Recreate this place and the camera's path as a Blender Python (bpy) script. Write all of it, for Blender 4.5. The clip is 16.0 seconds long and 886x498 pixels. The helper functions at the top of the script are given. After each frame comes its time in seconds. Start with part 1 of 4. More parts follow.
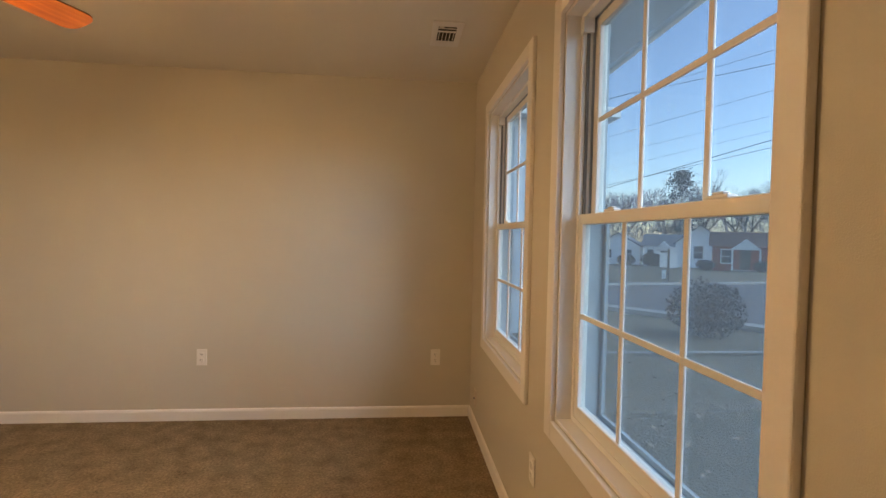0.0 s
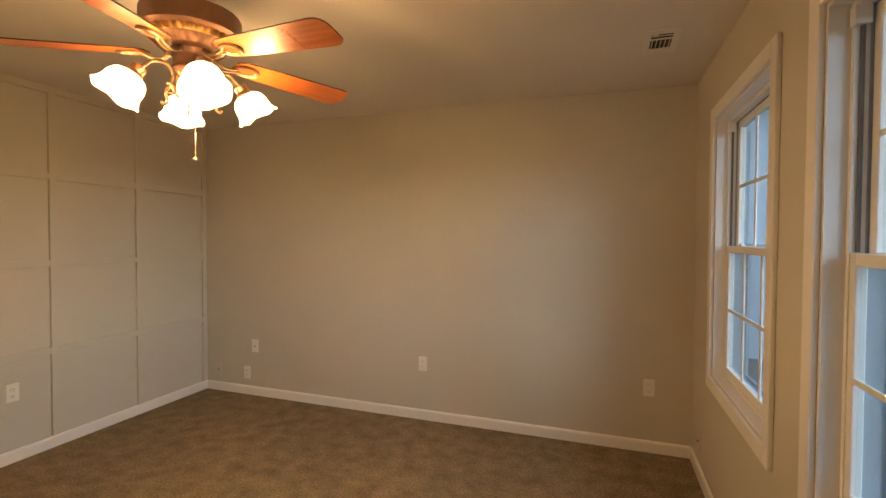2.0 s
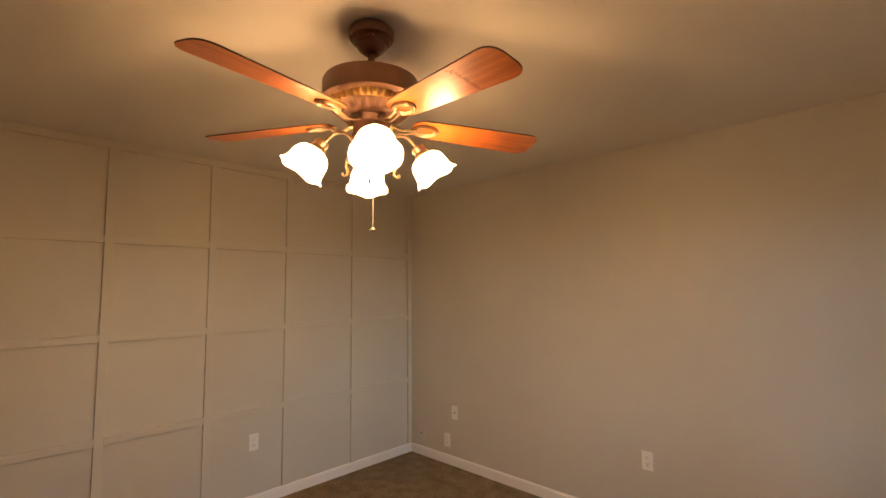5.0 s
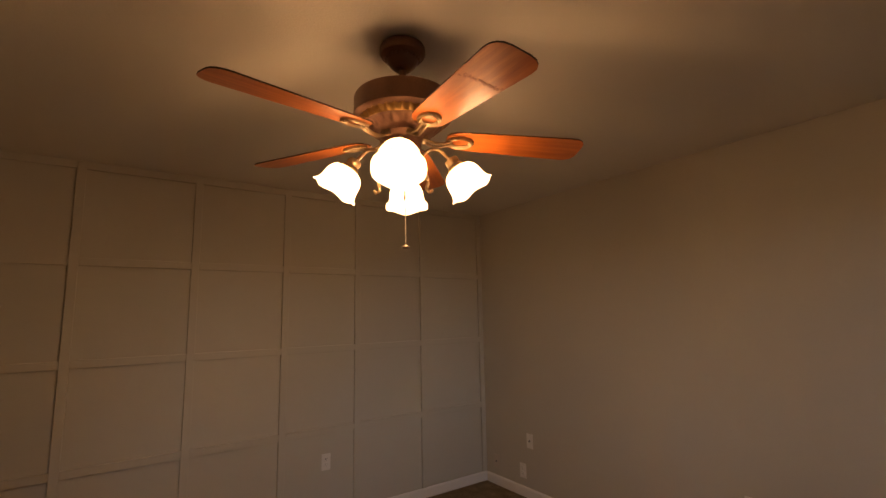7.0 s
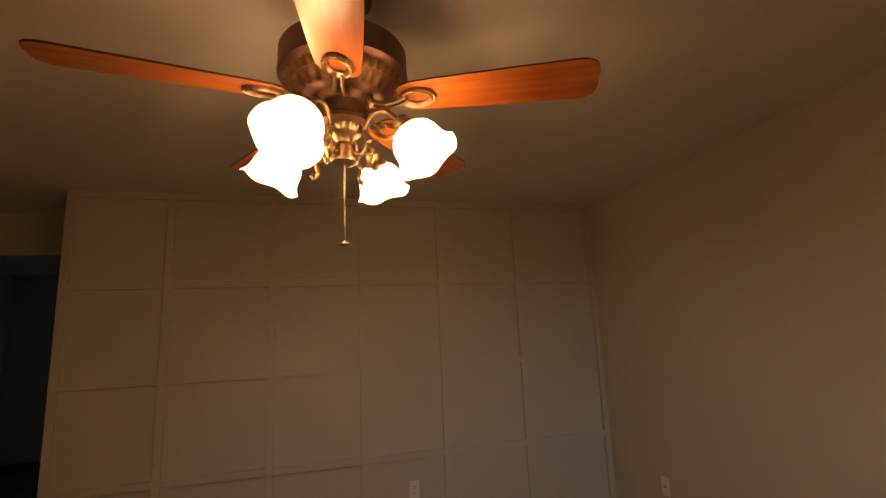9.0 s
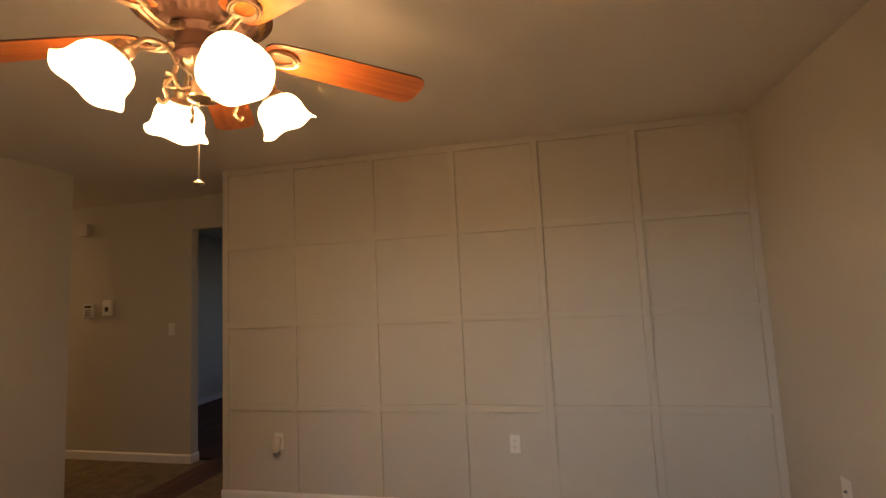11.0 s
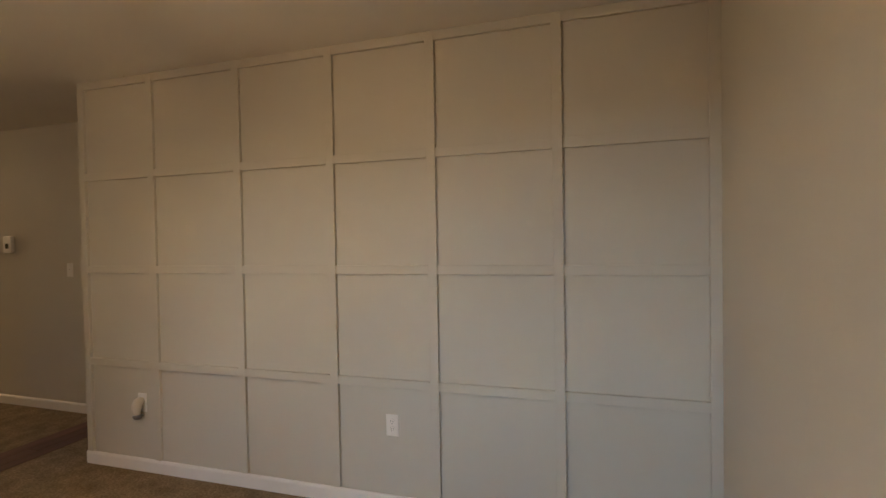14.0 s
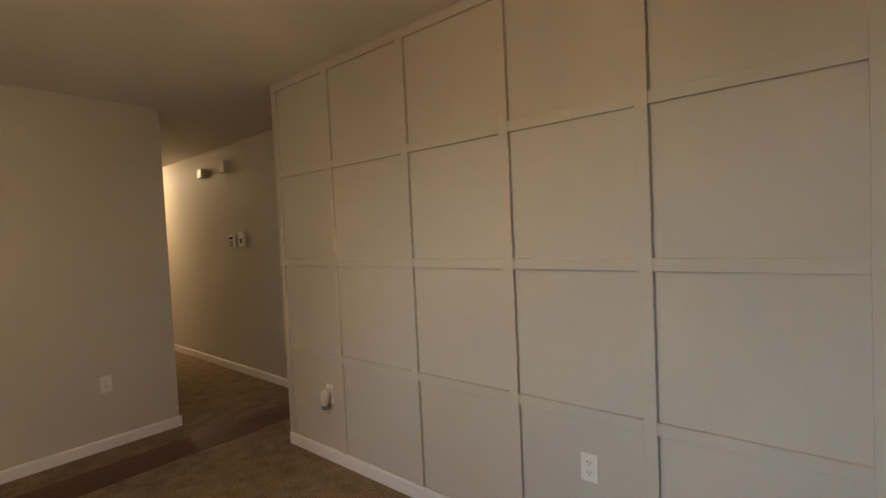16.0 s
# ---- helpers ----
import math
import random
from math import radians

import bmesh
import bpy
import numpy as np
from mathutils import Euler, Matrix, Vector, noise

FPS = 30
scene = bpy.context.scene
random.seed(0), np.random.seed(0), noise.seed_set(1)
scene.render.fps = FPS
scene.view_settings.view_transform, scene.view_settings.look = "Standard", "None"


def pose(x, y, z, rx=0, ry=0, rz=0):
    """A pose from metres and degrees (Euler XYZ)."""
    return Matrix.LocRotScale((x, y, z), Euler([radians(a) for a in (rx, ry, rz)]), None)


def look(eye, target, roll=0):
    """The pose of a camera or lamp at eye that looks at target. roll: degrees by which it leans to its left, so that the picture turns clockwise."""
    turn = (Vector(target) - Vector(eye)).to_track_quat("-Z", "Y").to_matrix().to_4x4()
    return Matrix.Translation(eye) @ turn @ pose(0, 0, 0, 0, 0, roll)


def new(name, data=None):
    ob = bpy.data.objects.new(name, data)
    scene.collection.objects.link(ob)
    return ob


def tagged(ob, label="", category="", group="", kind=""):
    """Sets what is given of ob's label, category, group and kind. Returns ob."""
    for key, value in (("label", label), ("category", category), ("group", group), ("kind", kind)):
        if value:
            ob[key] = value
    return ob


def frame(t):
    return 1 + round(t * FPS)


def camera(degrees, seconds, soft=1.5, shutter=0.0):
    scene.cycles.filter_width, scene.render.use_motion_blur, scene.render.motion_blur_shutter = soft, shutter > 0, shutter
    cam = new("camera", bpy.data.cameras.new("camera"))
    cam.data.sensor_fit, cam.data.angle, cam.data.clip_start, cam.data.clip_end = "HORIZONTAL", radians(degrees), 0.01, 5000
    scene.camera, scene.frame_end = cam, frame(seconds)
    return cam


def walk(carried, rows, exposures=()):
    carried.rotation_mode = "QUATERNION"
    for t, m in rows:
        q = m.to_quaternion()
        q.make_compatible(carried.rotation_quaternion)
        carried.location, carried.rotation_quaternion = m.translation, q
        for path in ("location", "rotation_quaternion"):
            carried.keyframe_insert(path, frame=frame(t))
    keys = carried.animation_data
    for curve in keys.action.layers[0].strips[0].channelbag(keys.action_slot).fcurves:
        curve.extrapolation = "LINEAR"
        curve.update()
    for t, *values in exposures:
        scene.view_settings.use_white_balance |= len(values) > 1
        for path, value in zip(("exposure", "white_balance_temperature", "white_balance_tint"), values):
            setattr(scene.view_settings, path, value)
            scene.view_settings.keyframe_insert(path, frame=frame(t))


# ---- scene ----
cam = camera(88.0, 16.0)
PATH = [
    (0, (3.545, 0.378, 1.321), (3.737, 2.368, 1.267), 1.2),
    (0.5, (3.55, 0.373, 1.341), (3.605, 2.37, 1.262), 0.9),
    (1, (3.539, 0.37, 1.362), (3.361, 2.361, 1.278), 0.5),
    (1.5, (3.523, 0.365, 1.393), (3.089, 2.316, 1.326), 0.3),
    (2, (3.523, 0.355, 1.439), (2.864, 2.243, 1.39), 0.3),
    (2.5, (3.525, 0.35, 1.466), (2.701, 2.172, 1.447), 0.0),
    (3, (3.508, 0.36, 1.496), (2.556, 2.119, 1.518), -0.1),
    (3.5, (3.463, 0.419, 1.492), (2.411, 2.119, 1.556), -0.1),
    (4, (3.392, 0.502, 1.499), (2.244, 2.136, 1.609), -0.4),
    (4.5, (3.355, 0.621, 1.506), (2.104, 2.174, 1.655), -0.4),
    (5, (3.359, 0.71, 1.516), (1.966, 2.135, 1.693), -0.6),
    (5.2, (3.365, 0.721, 1.516), (1.918, 2.089, 1.701), -0.5),
    (7.3, (3.427, 0.958, 1.501), (1.775, 2.049, 1.793), -1.3),
    (7.5, (3.437, 1.008, 1.502), (1.765, 2.064, 1.802), -1.4),
    (8, (3.371, 1.209, 1.507), (1.622, 2.129, 1.819), -1.5),
    (8.2, (3.355, 1.291, 1.509), (1.578, 2.15, 1.832), -1.7),
    (10.3, (3.109, 2.169, 1.492), (1.139, 1.96, 1.766), -3.0),
    (10.5, (3.117, 2.272, 1.478), (1.155, 1.982, 1.738), -3.0),
    (11, (3.054, 2.469, 1.425), (1.113, 2.026, 1.614), -2.7),
    (11.5, (2.928, 2.621, 1.412), (0.994, 2.127, 1.541), -2.4),
    (12, (2.823, 2.798, 1.398), (0.894, 2.277, 1.474), -2.2),
    (12.5, (2.719, 2.983, 1.389), (0.798, 2.428, 1.432), -1.8),
    (13, (2.554, 3.051, 1.376), (0.637, 2.48, 1.387), -1.5),
    (13.5, (2.369, 3.099, 1.383), (0.452, 2.53, 1.365), -1.3),
    (14, (2.188, 3.145, 1.399), (0.276, 2.562, 1.362), -1.0),
    (14.5, (2.046, 3.068, 1.381), (0.142, 2.456, 1.33), -0.7),
    (15, (1.94, 2.963, 1.385), (0.07, 2.259, 1.312), -1.0),
    (15.5, (1.823, 2.915, 1.376), (0.059, 1.975, 1.295), -1.6),
    (16, (1.715, 2.926, 1.4), (0.188, 1.637, 1.329), -2.7),
]
EXPOSURES = [(0.0, 1.83, 6400, 10), (2.0, 1.68, 6600, 10), (4.0, 1.60, 6520, 11), (5.2, 1.44, 6580, 17), (7.3, 0.13, 7000, 24), (8.2, -0.02, 7100, 24), (10.3, 0.84, 6700, 22), (11.0, 1.28, 6200, 15),
             (12.0, 1.63, 5350, 8), (13.0, 1.69, 5150, 6), (16.0, 1.62, 5110, 5)]
walk(cam, [(t, look(eye, target, roll)) for t, eye, target, roll in PATH], EXPOSURES)
SKY_STRENGTH, SUN_STRENGTH = 0.063, 1.55
LAMP_STRENGTH, BULB_STRENGTH, HALL_STRENGTH = 4.3, 30.0, 38.0
BULB_WATTS = 6.2

# ---- world, sun, exposure ----
world = bpy.data.worlds.new("dusk_sky")
scene.world = world
world.use_nodes = True
wn, wl = world.node_tree.nodes, world.node_tree.links
sky = wn.new("ShaderNodeTexSky")
sky.sky_type = "NISHITA"
sky.sun_disc = False
sky.sun_elevation = radians(15)
sky.sun_rotation = radians(100)
sky.air_density, sky.dust_density, sky.ozone_density = 1.0, 0.5, 2.0
tint = wn.new("ShaderNodeMix")
tint.data_type, tint.blend_type = "RGBA", "MULTIPLY"
tint.inputs[0].default_value = 1.0
tint.inputs[7].default_value = (1.03, 0.98, 1.10, 1)
wl.new(sky.outputs[0], tint.inputs[6])
wl.new(tint.outputs[2], wn["Background"].inputs[0])
wn["Background"].inputs[1].default_value = SKY_STRENGTH

sun_data = bpy.data.lights.new("sun", "SUN")
sun_data.energy, sun_data.angle, sun_data.color = SUN_STRENGTH, radians(60), (0.66, 0.82, 1.0)
sun_ob = new("sun", sun_data)
sun_ob.matrix_world = look((53, -19, 22), (0, 0, 0))

# ---- plan ----
XE, YN, ZC = 4.09, 3.71, 2.44      # east wall, north wall, ceiling
YP = 0.058                        # free end of the panelled wall
YS, XS = -0.955, 0.385              # south wall face and its free end
XH, YH = -0.60, -0.79              # hall wall face and the jamb of the opening in it
YEND = -6.2                        # end of the hall
T = 0.12
BT = 0.019                         # thickness of the battens
TH = 0.09

# ---- materials ----
def material(name, color, rough=0.6, metal=0.0, var=0.06, scale=6.0, fine=180.0, fine_var=0.03, bump=0.0, bump_scale=300.0, coat=0.0, spec=0.5, tone=None):
    m = bpy.data.materials.new(name)
    m.use_nodes = True
    n, l = m.node_tree.nodes, m.node_tree.links
    b = n["Principled BSDF"]
    b.inputs["Roughness"].default_value = rough
    b.inputs["Metallic"].default_value = metal
    b.inputs["Coat Weight"].default_value = coat
    b.inputs["Specular IOR Level"].default_value = spec
    co = n.new("ShaderNodeTexCoord")
    big, small = n.new("ShaderNodeTexNoise"), n.new("ShaderNodeTexNoise")
    big.inputs["Scale"].default_value, small.inputs["Scale"].default_value = scale, fine
    big.inputs["Detail"].default_value, small.inputs["Detail"].default_value = 4.0, 3.0
    l.new(co.outputs["Object"], big.inputs["Vector"])
    l.new(co.outputs["Object"], small.inputs["Vector"])
    ramp = n.new("ShaderNodeMix")
    ramp.data_type = "RGBA"
    lo = [c * (1 - var) for c in color] + [1]
    hi = [min(1, c * (1 + var)) for c in color] + [1]
    if tone:
        hi = list(tone) + [1]
    ramp.inputs[6].default_value, ramp.inputs[7].default_value = lo, hi
    l.new(big.outputs["Fac"], ramp.inputs[0])
    grain = n.new("ShaderNodeMapRange")
    grain.inputs["To Min"].default_value, grain.inputs["To Max"].default_value = 1 - 2 * fine_var, 1 + 2 * fine_var
    l.new(small.outputs["Fac"], grain.inputs["Value"])
    mul = n.new("ShaderNodeVectorMath")
    mul.operation = "SCALE"
    l.new(ramp.outputs[2], mul.inputs[0])
    l.new(grain.outputs[0], mul.inputs["Scale"])
    l.new(mul.outputs[0], b.inputs["Base Color"])
    if bump:
        tex, bm = n.new("ShaderNodeTexNoise"), n.new("ShaderNodeBump")
        tex.inputs["Scale"].default_value, tex.inputs["Detail"].default_value = bump_scale, 3.0
        bm.inputs["Strength"].default_value, bm.inputs["Distance"].default_value = 1.0, bump
        l.new(co.outputs["Object"], tex.inputs["Vector"])
        l.new(tex.outputs["Fac"], bm.inputs["Height"])
        l.new(bm.outputs["Normal"], b.inputs["Normal"])
    return m


def wood(name, dark, light, rough, axis=0, stretch=14.0, scale=3.0, coat=0.0, random_tone=0.0):
    m = bpy.data.materials.new(name)
    m.use_nodes = True
    n, l = m.node_tree.nodes, m.node_tree.links
    b = n["Principled BSDF"]
    b.inputs["Roughness"].default_value, b.inputs["Coat Weight"].default_value = rough, coat
    b.inputs["Coat Roughness"].default_value = 0.18
    co, mp = n.new("ShaderNodeTexCoord"), n.new("ShaderNodeMapping")
    s = [stretch] * 3
    s[axis] = 1.0
    mp.inputs["Scale"].default_value = s
    noise_a, noise_b = n.new("ShaderNodeTexNoise"), n.new("ShaderNodeTexNoise")
    noise_a.inputs["Scale"].default_value, noise_a.inputs["Detail"].default_value, noise_a.inputs["Distortion"].default_value = scale, 6, 0.6
    noise_b.inputs["Scale"].default_value, noise_b.inputs["Detail"].default_value = scale * 9, 3
    l.new(co.outputs["Object"], mp.inputs[0])
    l.new(mp.outputs[0], noise_a.inputs["Vector"])
    l.new(mp.outputs[0], noise_b.inputs["Vector"])
    mixn = n.new("ShaderNodeMath")
    mixn.operation = "MULTIPLY_ADD"
    mixn.inputs[1].default_value = 0.35
    l.new(noise_b.outputs["Fac"], mixn.inputs[0])
    l.new(noise_a.outputs["Fac"], mixn.inputs[2])
    ramp = n.new("ShaderNodeValToRGB")
    ramp.color_ramp.elements[0].position, ramp.color_ramp.elements[1].position = 0.45, 0.85
    ramp.color_ramp.elements[0].color, ramp.color_ramp.elements[1].color = (*dark, 1), (*light, 1)
    l.new(mixn.outputs[0], ramp.inputs[0])
    out = ramp.outputs[0]
    if random_tone:
        info, rng, sc = n.new("ShaderNodeObjectInfo"), n.new("ShaderNodeMapRange"), n.new("ShaderNodeVectorMath")
        rng.inputs["To Min"].default_value, rng.inputs["To Max"].default_value = 1 - random_tone, 1 + random_tone
        sc.operation = "SCALE"
        l.new(info.outputs["Random"], rng.inputs["Value"])
        l.new(out, sc.inputs[0])
        l.new(rng.outputs[0], sc.inputs["Scale"])
        out = sc.outputs[0]
    l.new(out, b.inputs["Base Color"])
    bp = n.new("ShaderNodeBump")
    bp.inputs["Distance"].default_value, bp.inputs["Strength"].default_value = 0.0004, 0.6
    l.new(mixn.outputs[0], bp.inputs["Height"])
    l.new(bp.outputs[0], b.inputs["Normal"])
    return m


def glow(name, color, strength, base=(0.9, 0.87, 0.8), rough=0.35):
    m = material(name, base, rough)
    b = m.node_tree.nodes["Principled BSDF"]
    b.inputs["Emission Color"].default_value = (*color, 1)
    b.inputs["Emission Strength"].default_value = strength
    return m


def thin_out(m, amount, color):
    """Lets a share of the light pass straight through."""
    n, l = m.node_tree.nodes, m.node_tree.links
    tr, mx = n.new("ShaderNodeBsdfTransparent"), n.new("ShaderNodeMixShader")
    tr.inputs[0].default_value = (*color, 1)
    mx.inputs[0].default_value = amount
    l.new(n["Principled BSDF"].outputs[0], mx.inputs[1])
    l.new(tr.outputs[0], mx.inputs[2])
    l.new(mx.outputs[0], n["Material Output"].inputs[0])


def insect_mesh(name):
    """Fine woven screen: mostly open, its dusty threads glow with the daylight behind them."""
    m = bpy.data.materials.new(name)
    m.use_nodes = True
    n, l = m.node_tree.nodes, m.node_tree.links
    tl, df, tr = n.new("ShaderNodeBsdfTranslucent"), n.new("ShaderNodeBsdfDiffuse"), n.new("ShaderNodeBsdfTransparent")
    a, b, ns, ma = n.new("ShaderNodeMixShader"), n.new("ShaderNodeMixShader"), n.new("ShaderNodeTexNoise"), n.new("ShaderNodeMath")
    tl.inputs[0].default_value = (0.15, 0.175, 0.205, 1)
    df.inputs[0].default_value = (0.40, 0.42, 0.45, 1)
    a.inputs[0].default_value = 0.7
    ns.inputs["Scale"].default_value = 5.0
    ns.inputs["Detail"].default_value = 4.0
    ma.operation = "MULTIPLY_ADD"
    ma.inputs[1].default_value, ma.inputs[2].default_value = 0.08, 0.85
    l.new(ns.outputs[0], ma.inputs[0])
    l.new(ma.outputs[0], b.inputs[0])
    l.new(df.outputs[0], a.inputs[1])
    l.new(tl.outputs[0], a.inputs[2])
    l.new(a.outputs[0], b.inputs[1])
    l.new(tr.outputs[0], b.inputs[2])
    l.new(b.outputs[0], n["Material Output"].inputs[0])
    return m


def glass(name, tint=(0.86, 0.94, 0.95)):
    m = bpy.data.materials.new(name)
    m.use_nodes = True
    n, l = m.node_tree.nodes, m.node_tree.links
    tr, gl, mx, lw = n.new("ShaderNodeBsdfTransparent"), n.new("ShaderNodeBsdfGlossy"), n.new("ShaderNodeMixShader"), n.new("ShaderNodeLayerWeight")
    tr.inputs[0].default_value = (*tint, 1)
    gl.inputs["Roughness"].default_value = 0.02
    power, amount = n.new("ShaderNodeMath"), n.new("ShaderNodeMath")
    power.operation, amount.operation = "POWER", "MULTIPLY_ADD"
    power.inputs[1].default_value = 5.0
    amount.inputs[1].default_value, amount.inputs[2].default_value = 0.5, 0.025
    l.new(lw.outputs["Facing"], power.inputs[0])
    l.new(power.outputs[0], amount.inputs[0])
    l.new(amount.outputs[0], mx.inputs[0])
    l.new(tr.outputs[0], mx.inputs[1])
    l.new(gl.outputs[0], mx.inputs[2])
    # thin film of dust on the outer side; its veil also hazes the far woods
    dust, film_mix = n.new("ShaderNodeBsdfTranslucent"), n.new("ShaderNodeMixShader")
    dust.inputs[0].default_value = (0.62, 0.66, 0.72, 1)
    film_mix.inputs[0].default_value = 0.035
    l.new(mx.outputs[0], film_mix.inputs[1])
    l.new(dust.outputs[0], film_mix.inputs[2])
    l.new(film_mix.outputs[0], n["Material Output"].inputs[0])
    return m


PAINT = material("wall_paint", (0.565, 0.525, 0.440), 0.62, var=0.03, scale=1.3, fine=260, fine_var=0.012, bump=0.0005, bump_scale=420, spec=0.3)
CEILING = material("ceiling_paint", (0.77, 0.73, 0.65), 0.85, var=0.03, scale=1.1, fine=200, fine_var=0.015, bump=0.0012, bump_scale=160, spec=0.2)
TRIM = material("white_trim_paint", (0.80, 0.77, 0.73), 0.38, var=0.03, scale=5, fine=90, fine_var=0.012, bump=0.0003, bump_scale=120)
CARPET = material("brown_carpet", (0.158, 0.110, 0.061), 0.95, var=0.32, scale=9, fine=75, fine_var=0.40, bump=0.007, bump_scale=120, spec=0.1, tone=(0.355, 0.266, 0.158))
VINYL = material("white_vinyl", (0.80, 0.79, 0.76), 0.35, var=0.02, scale=8, fine=60, fine_var=0.01)
PLASTIC = material("white_plastic", (0.80, 0.77, 0.71), 0.35, var=0.02, scale=20, fine=100, fine_var=0.01)
DULL_PLASTIC = material("painted_over_plastic", (0.60, 0.53, 0.44), 0.5, var=0.03, scale=20)
# Grey-blue that holds the shade on the outer frame parts in its colour.
SHADED_FRAME = material("shaded_frame_grey", (0.36, 0.40, 0.44), 0.55, metal=0.2, var=0.12, scale=9, fine=80, fine_var=0.05)
DARK = material("dark_slot", (0.02, 0.018, 0.016), 0.7)
SEAL = material("window_track_grey", (0.16, 0.15, 0.14), 0.6)
GREY = material("grey_plastic", (0.16, 0.16, 0.17), 0.5)
CREAM = material("cream_plastic", (0.62, 0.55, 0.45), 0.4)
PLANK = wood("dark_wood_plank", (0.066, 0.024, 0.011), (0.130, 0.050, 0.023), 0.6, axis=0, random_tone=0.25)
BLADE = wood("cherry_blade", (0.28, 0.066, 0.010), (0.50, 0.150, 0.024), 0.36, axis=0, stretch=18, scale=2.2, coat=0.28)
SCUFF = material("worn_stain", (0.24, 0.055, 0.012), 0.6, var=0.3, scale=60)
BLADE_EDGE = material("dark_blade_edge", (0.055, 0.026, 0.016), 0.5)
BRONZE = material("brushed_bronze", (0.19, 0.098, 0.062), 0.45, metal=0.7, var=0.25, scale=14, fine=140, fine_var=0.08, bump=0.0003, bump_scale=200)
GILT = material("gilded_bronze", (0.50, 0.29, 0.09), 0.40, metal=0.8, var=0.3, scale=40, fine=150, fine_var=0.08)
BRASS = material("antique_brass", (0.35, 0.25, 0.15), 0.38, metal=0.9, var=0.3, scale=40, fine=150, fine_var=0.08, bump=0.0004, bump_scale=220)
STEEL = material("chain_steel", (0.55, 0.5, 0.42), 0.3, metal=1.0)
SHADE = glow("lit_frosted_glass", (1.0, 0.66, 0.34), LAMP_STRENGTH)
thin_out(SHADE, 0.54, (1.0, 0.93, 0.84))
BULB = glow("lit_bulb", (1.0, 0.68, 0.36), BULB_STRENGTH)
thin_out(BULB, 0.8, (1.0, 0.97, 0.93))
HALL_GLOW = glow("lit_hall_dome", (1.0, 0.62, 0.29), HALL_STRENGTH)
GLASS = glass("window_glass")
SCREEN = insect_mesh("insect_screen_mesh")

# ---- mesh tools ----
def link(name, bm, mat, parent=None, label="", smooth=False):
    me = bpy.data.meshes.new(name)
    bmesh.ops.recalc_face_normals(bm, faces=bm.faces)
    bm.to_mesh(me)
    bm.free()
    for k in (mat if isinstance(mat, (list, tuple)) else [mat]):
        me.materials.append(k)
    if smooth:
        for p in me.polygons:
            p.use_smooth = True
        me.set_sharp_from_angle(angle=radians(38))
    ob = new(name, me)
    ob.parent = parent
    if label:
        ob["label"] = label
    return ob


def part(name, bm, mat, parent, label="", smooth=False):
    return link(name, bm, mat, parent, label, smooth)


def empty(name, m, label, category, group="", kind=""):
    ob = new(name)
    ob.empty_display_size = 0.05
    ob.matrix_world = m
    return tagged(ob, label, category, group, kind)


def box(bm, x0, x1, y0, y1, z0, z1, bevel=0.0, segments=2, mat=0):
    r = bmesh.ops.create_cube(bm, size=1.0)
    vs = r["verts"]
    for v in vs:
        v.co = Vector(((x0 + x1) / 2 + v.co.x * (x1 - x0), (y0 + y1) / 2 + v.co.y * (y1 - y0), (z0 + z1) / 2 + v.co.z * (z1 - z0)))
    es = list({e for v in vs for e in v.link_edges})
    for f in {f for v in vs for f in v.link_faces}:
        f.material_index = mat
    if bevel:
        bmesh.ops.bevel(bm, geom=es, offset=bevel, segments=segments, affect="EDGES", profile=0.5)
    return bm


def boxes(*specs, bevel=0.0):
    bm = bmesh.new()
    for s in specs:
        box(bm, *s, bevel=bevel)
    return bm


def lathe(profile, steps=32, m=None, flutes=0, depth=0.0, scallop=None):
    """profile: rows of radius, z (and a weight of the flutes)."""
    bm = bmesh.new()
    rings = []
    for row in profile:
        r, z = row[0], row[1]
        w = row[2] if len(row) > 2 else 0.0
        ring = []
        for i in range(steps):
            a = 2 * math.pi * i / steps
            rr = r * (1 + w * depth * math.cos(flutes * a)) if flutes else r
            zz = z + (scallop(a) * w if scallop else 0.0)
            ring.append(bm.verts.new((rr * math.cos(a), rr * math.sin(a), zz)))
        rings.append(ring)
    for a, b in zip(rings, rings[1:]):
        for i in range(steps):
            j = (i + 1) % steps
            bm.faces.new((a[i], a[j], b[j], b[i]))
    if m is not None:
        bm.transform(m)
    return bm


def cap(bm):
    bmesh.ops.holes_fill(bm, edges=[e for e in bm.edges if e.is_boundary], sides=0)
    return bm


def tube(points, radii, steps=10, bm=None):
    bm = bm or bmesh.new()
    pts = [Vector(p) for p in points]
    if not isinstance(radii, (list, tuple)):
        radii = [radii] * len(pts)
    rings = []
    up = Vector((0, 0, 1))
    for i, p in enumerate(pts):
        d = (pts[min(i + 1, len(pts) - 1)] - pts[max(i - 1, 0)]).normalized()
        side = d.cross(up)
        if side.length < 1e-3:
            side = d.cross(Vector((1, 0, 0)))
        side.normalize()
        other = side.cross(d).normalized()
        rings.append([bm.verts.new(p + radii[i] * (math.cos(2 * math.pi * k / steps) * side + math.sin(2 * math.pi * k / steps) * other)) for k in range(steps)])
    for a, b in zip(rings, rings[1:]):
        for k in range(steps):
            j = (k + 1) % steps
            bm.faces.new((a[k], a[j], b[j], b[k]))
    bm.faces.new(rings[0])
    bm.faces.new(list(reversed(rings[-1])))
    return bm


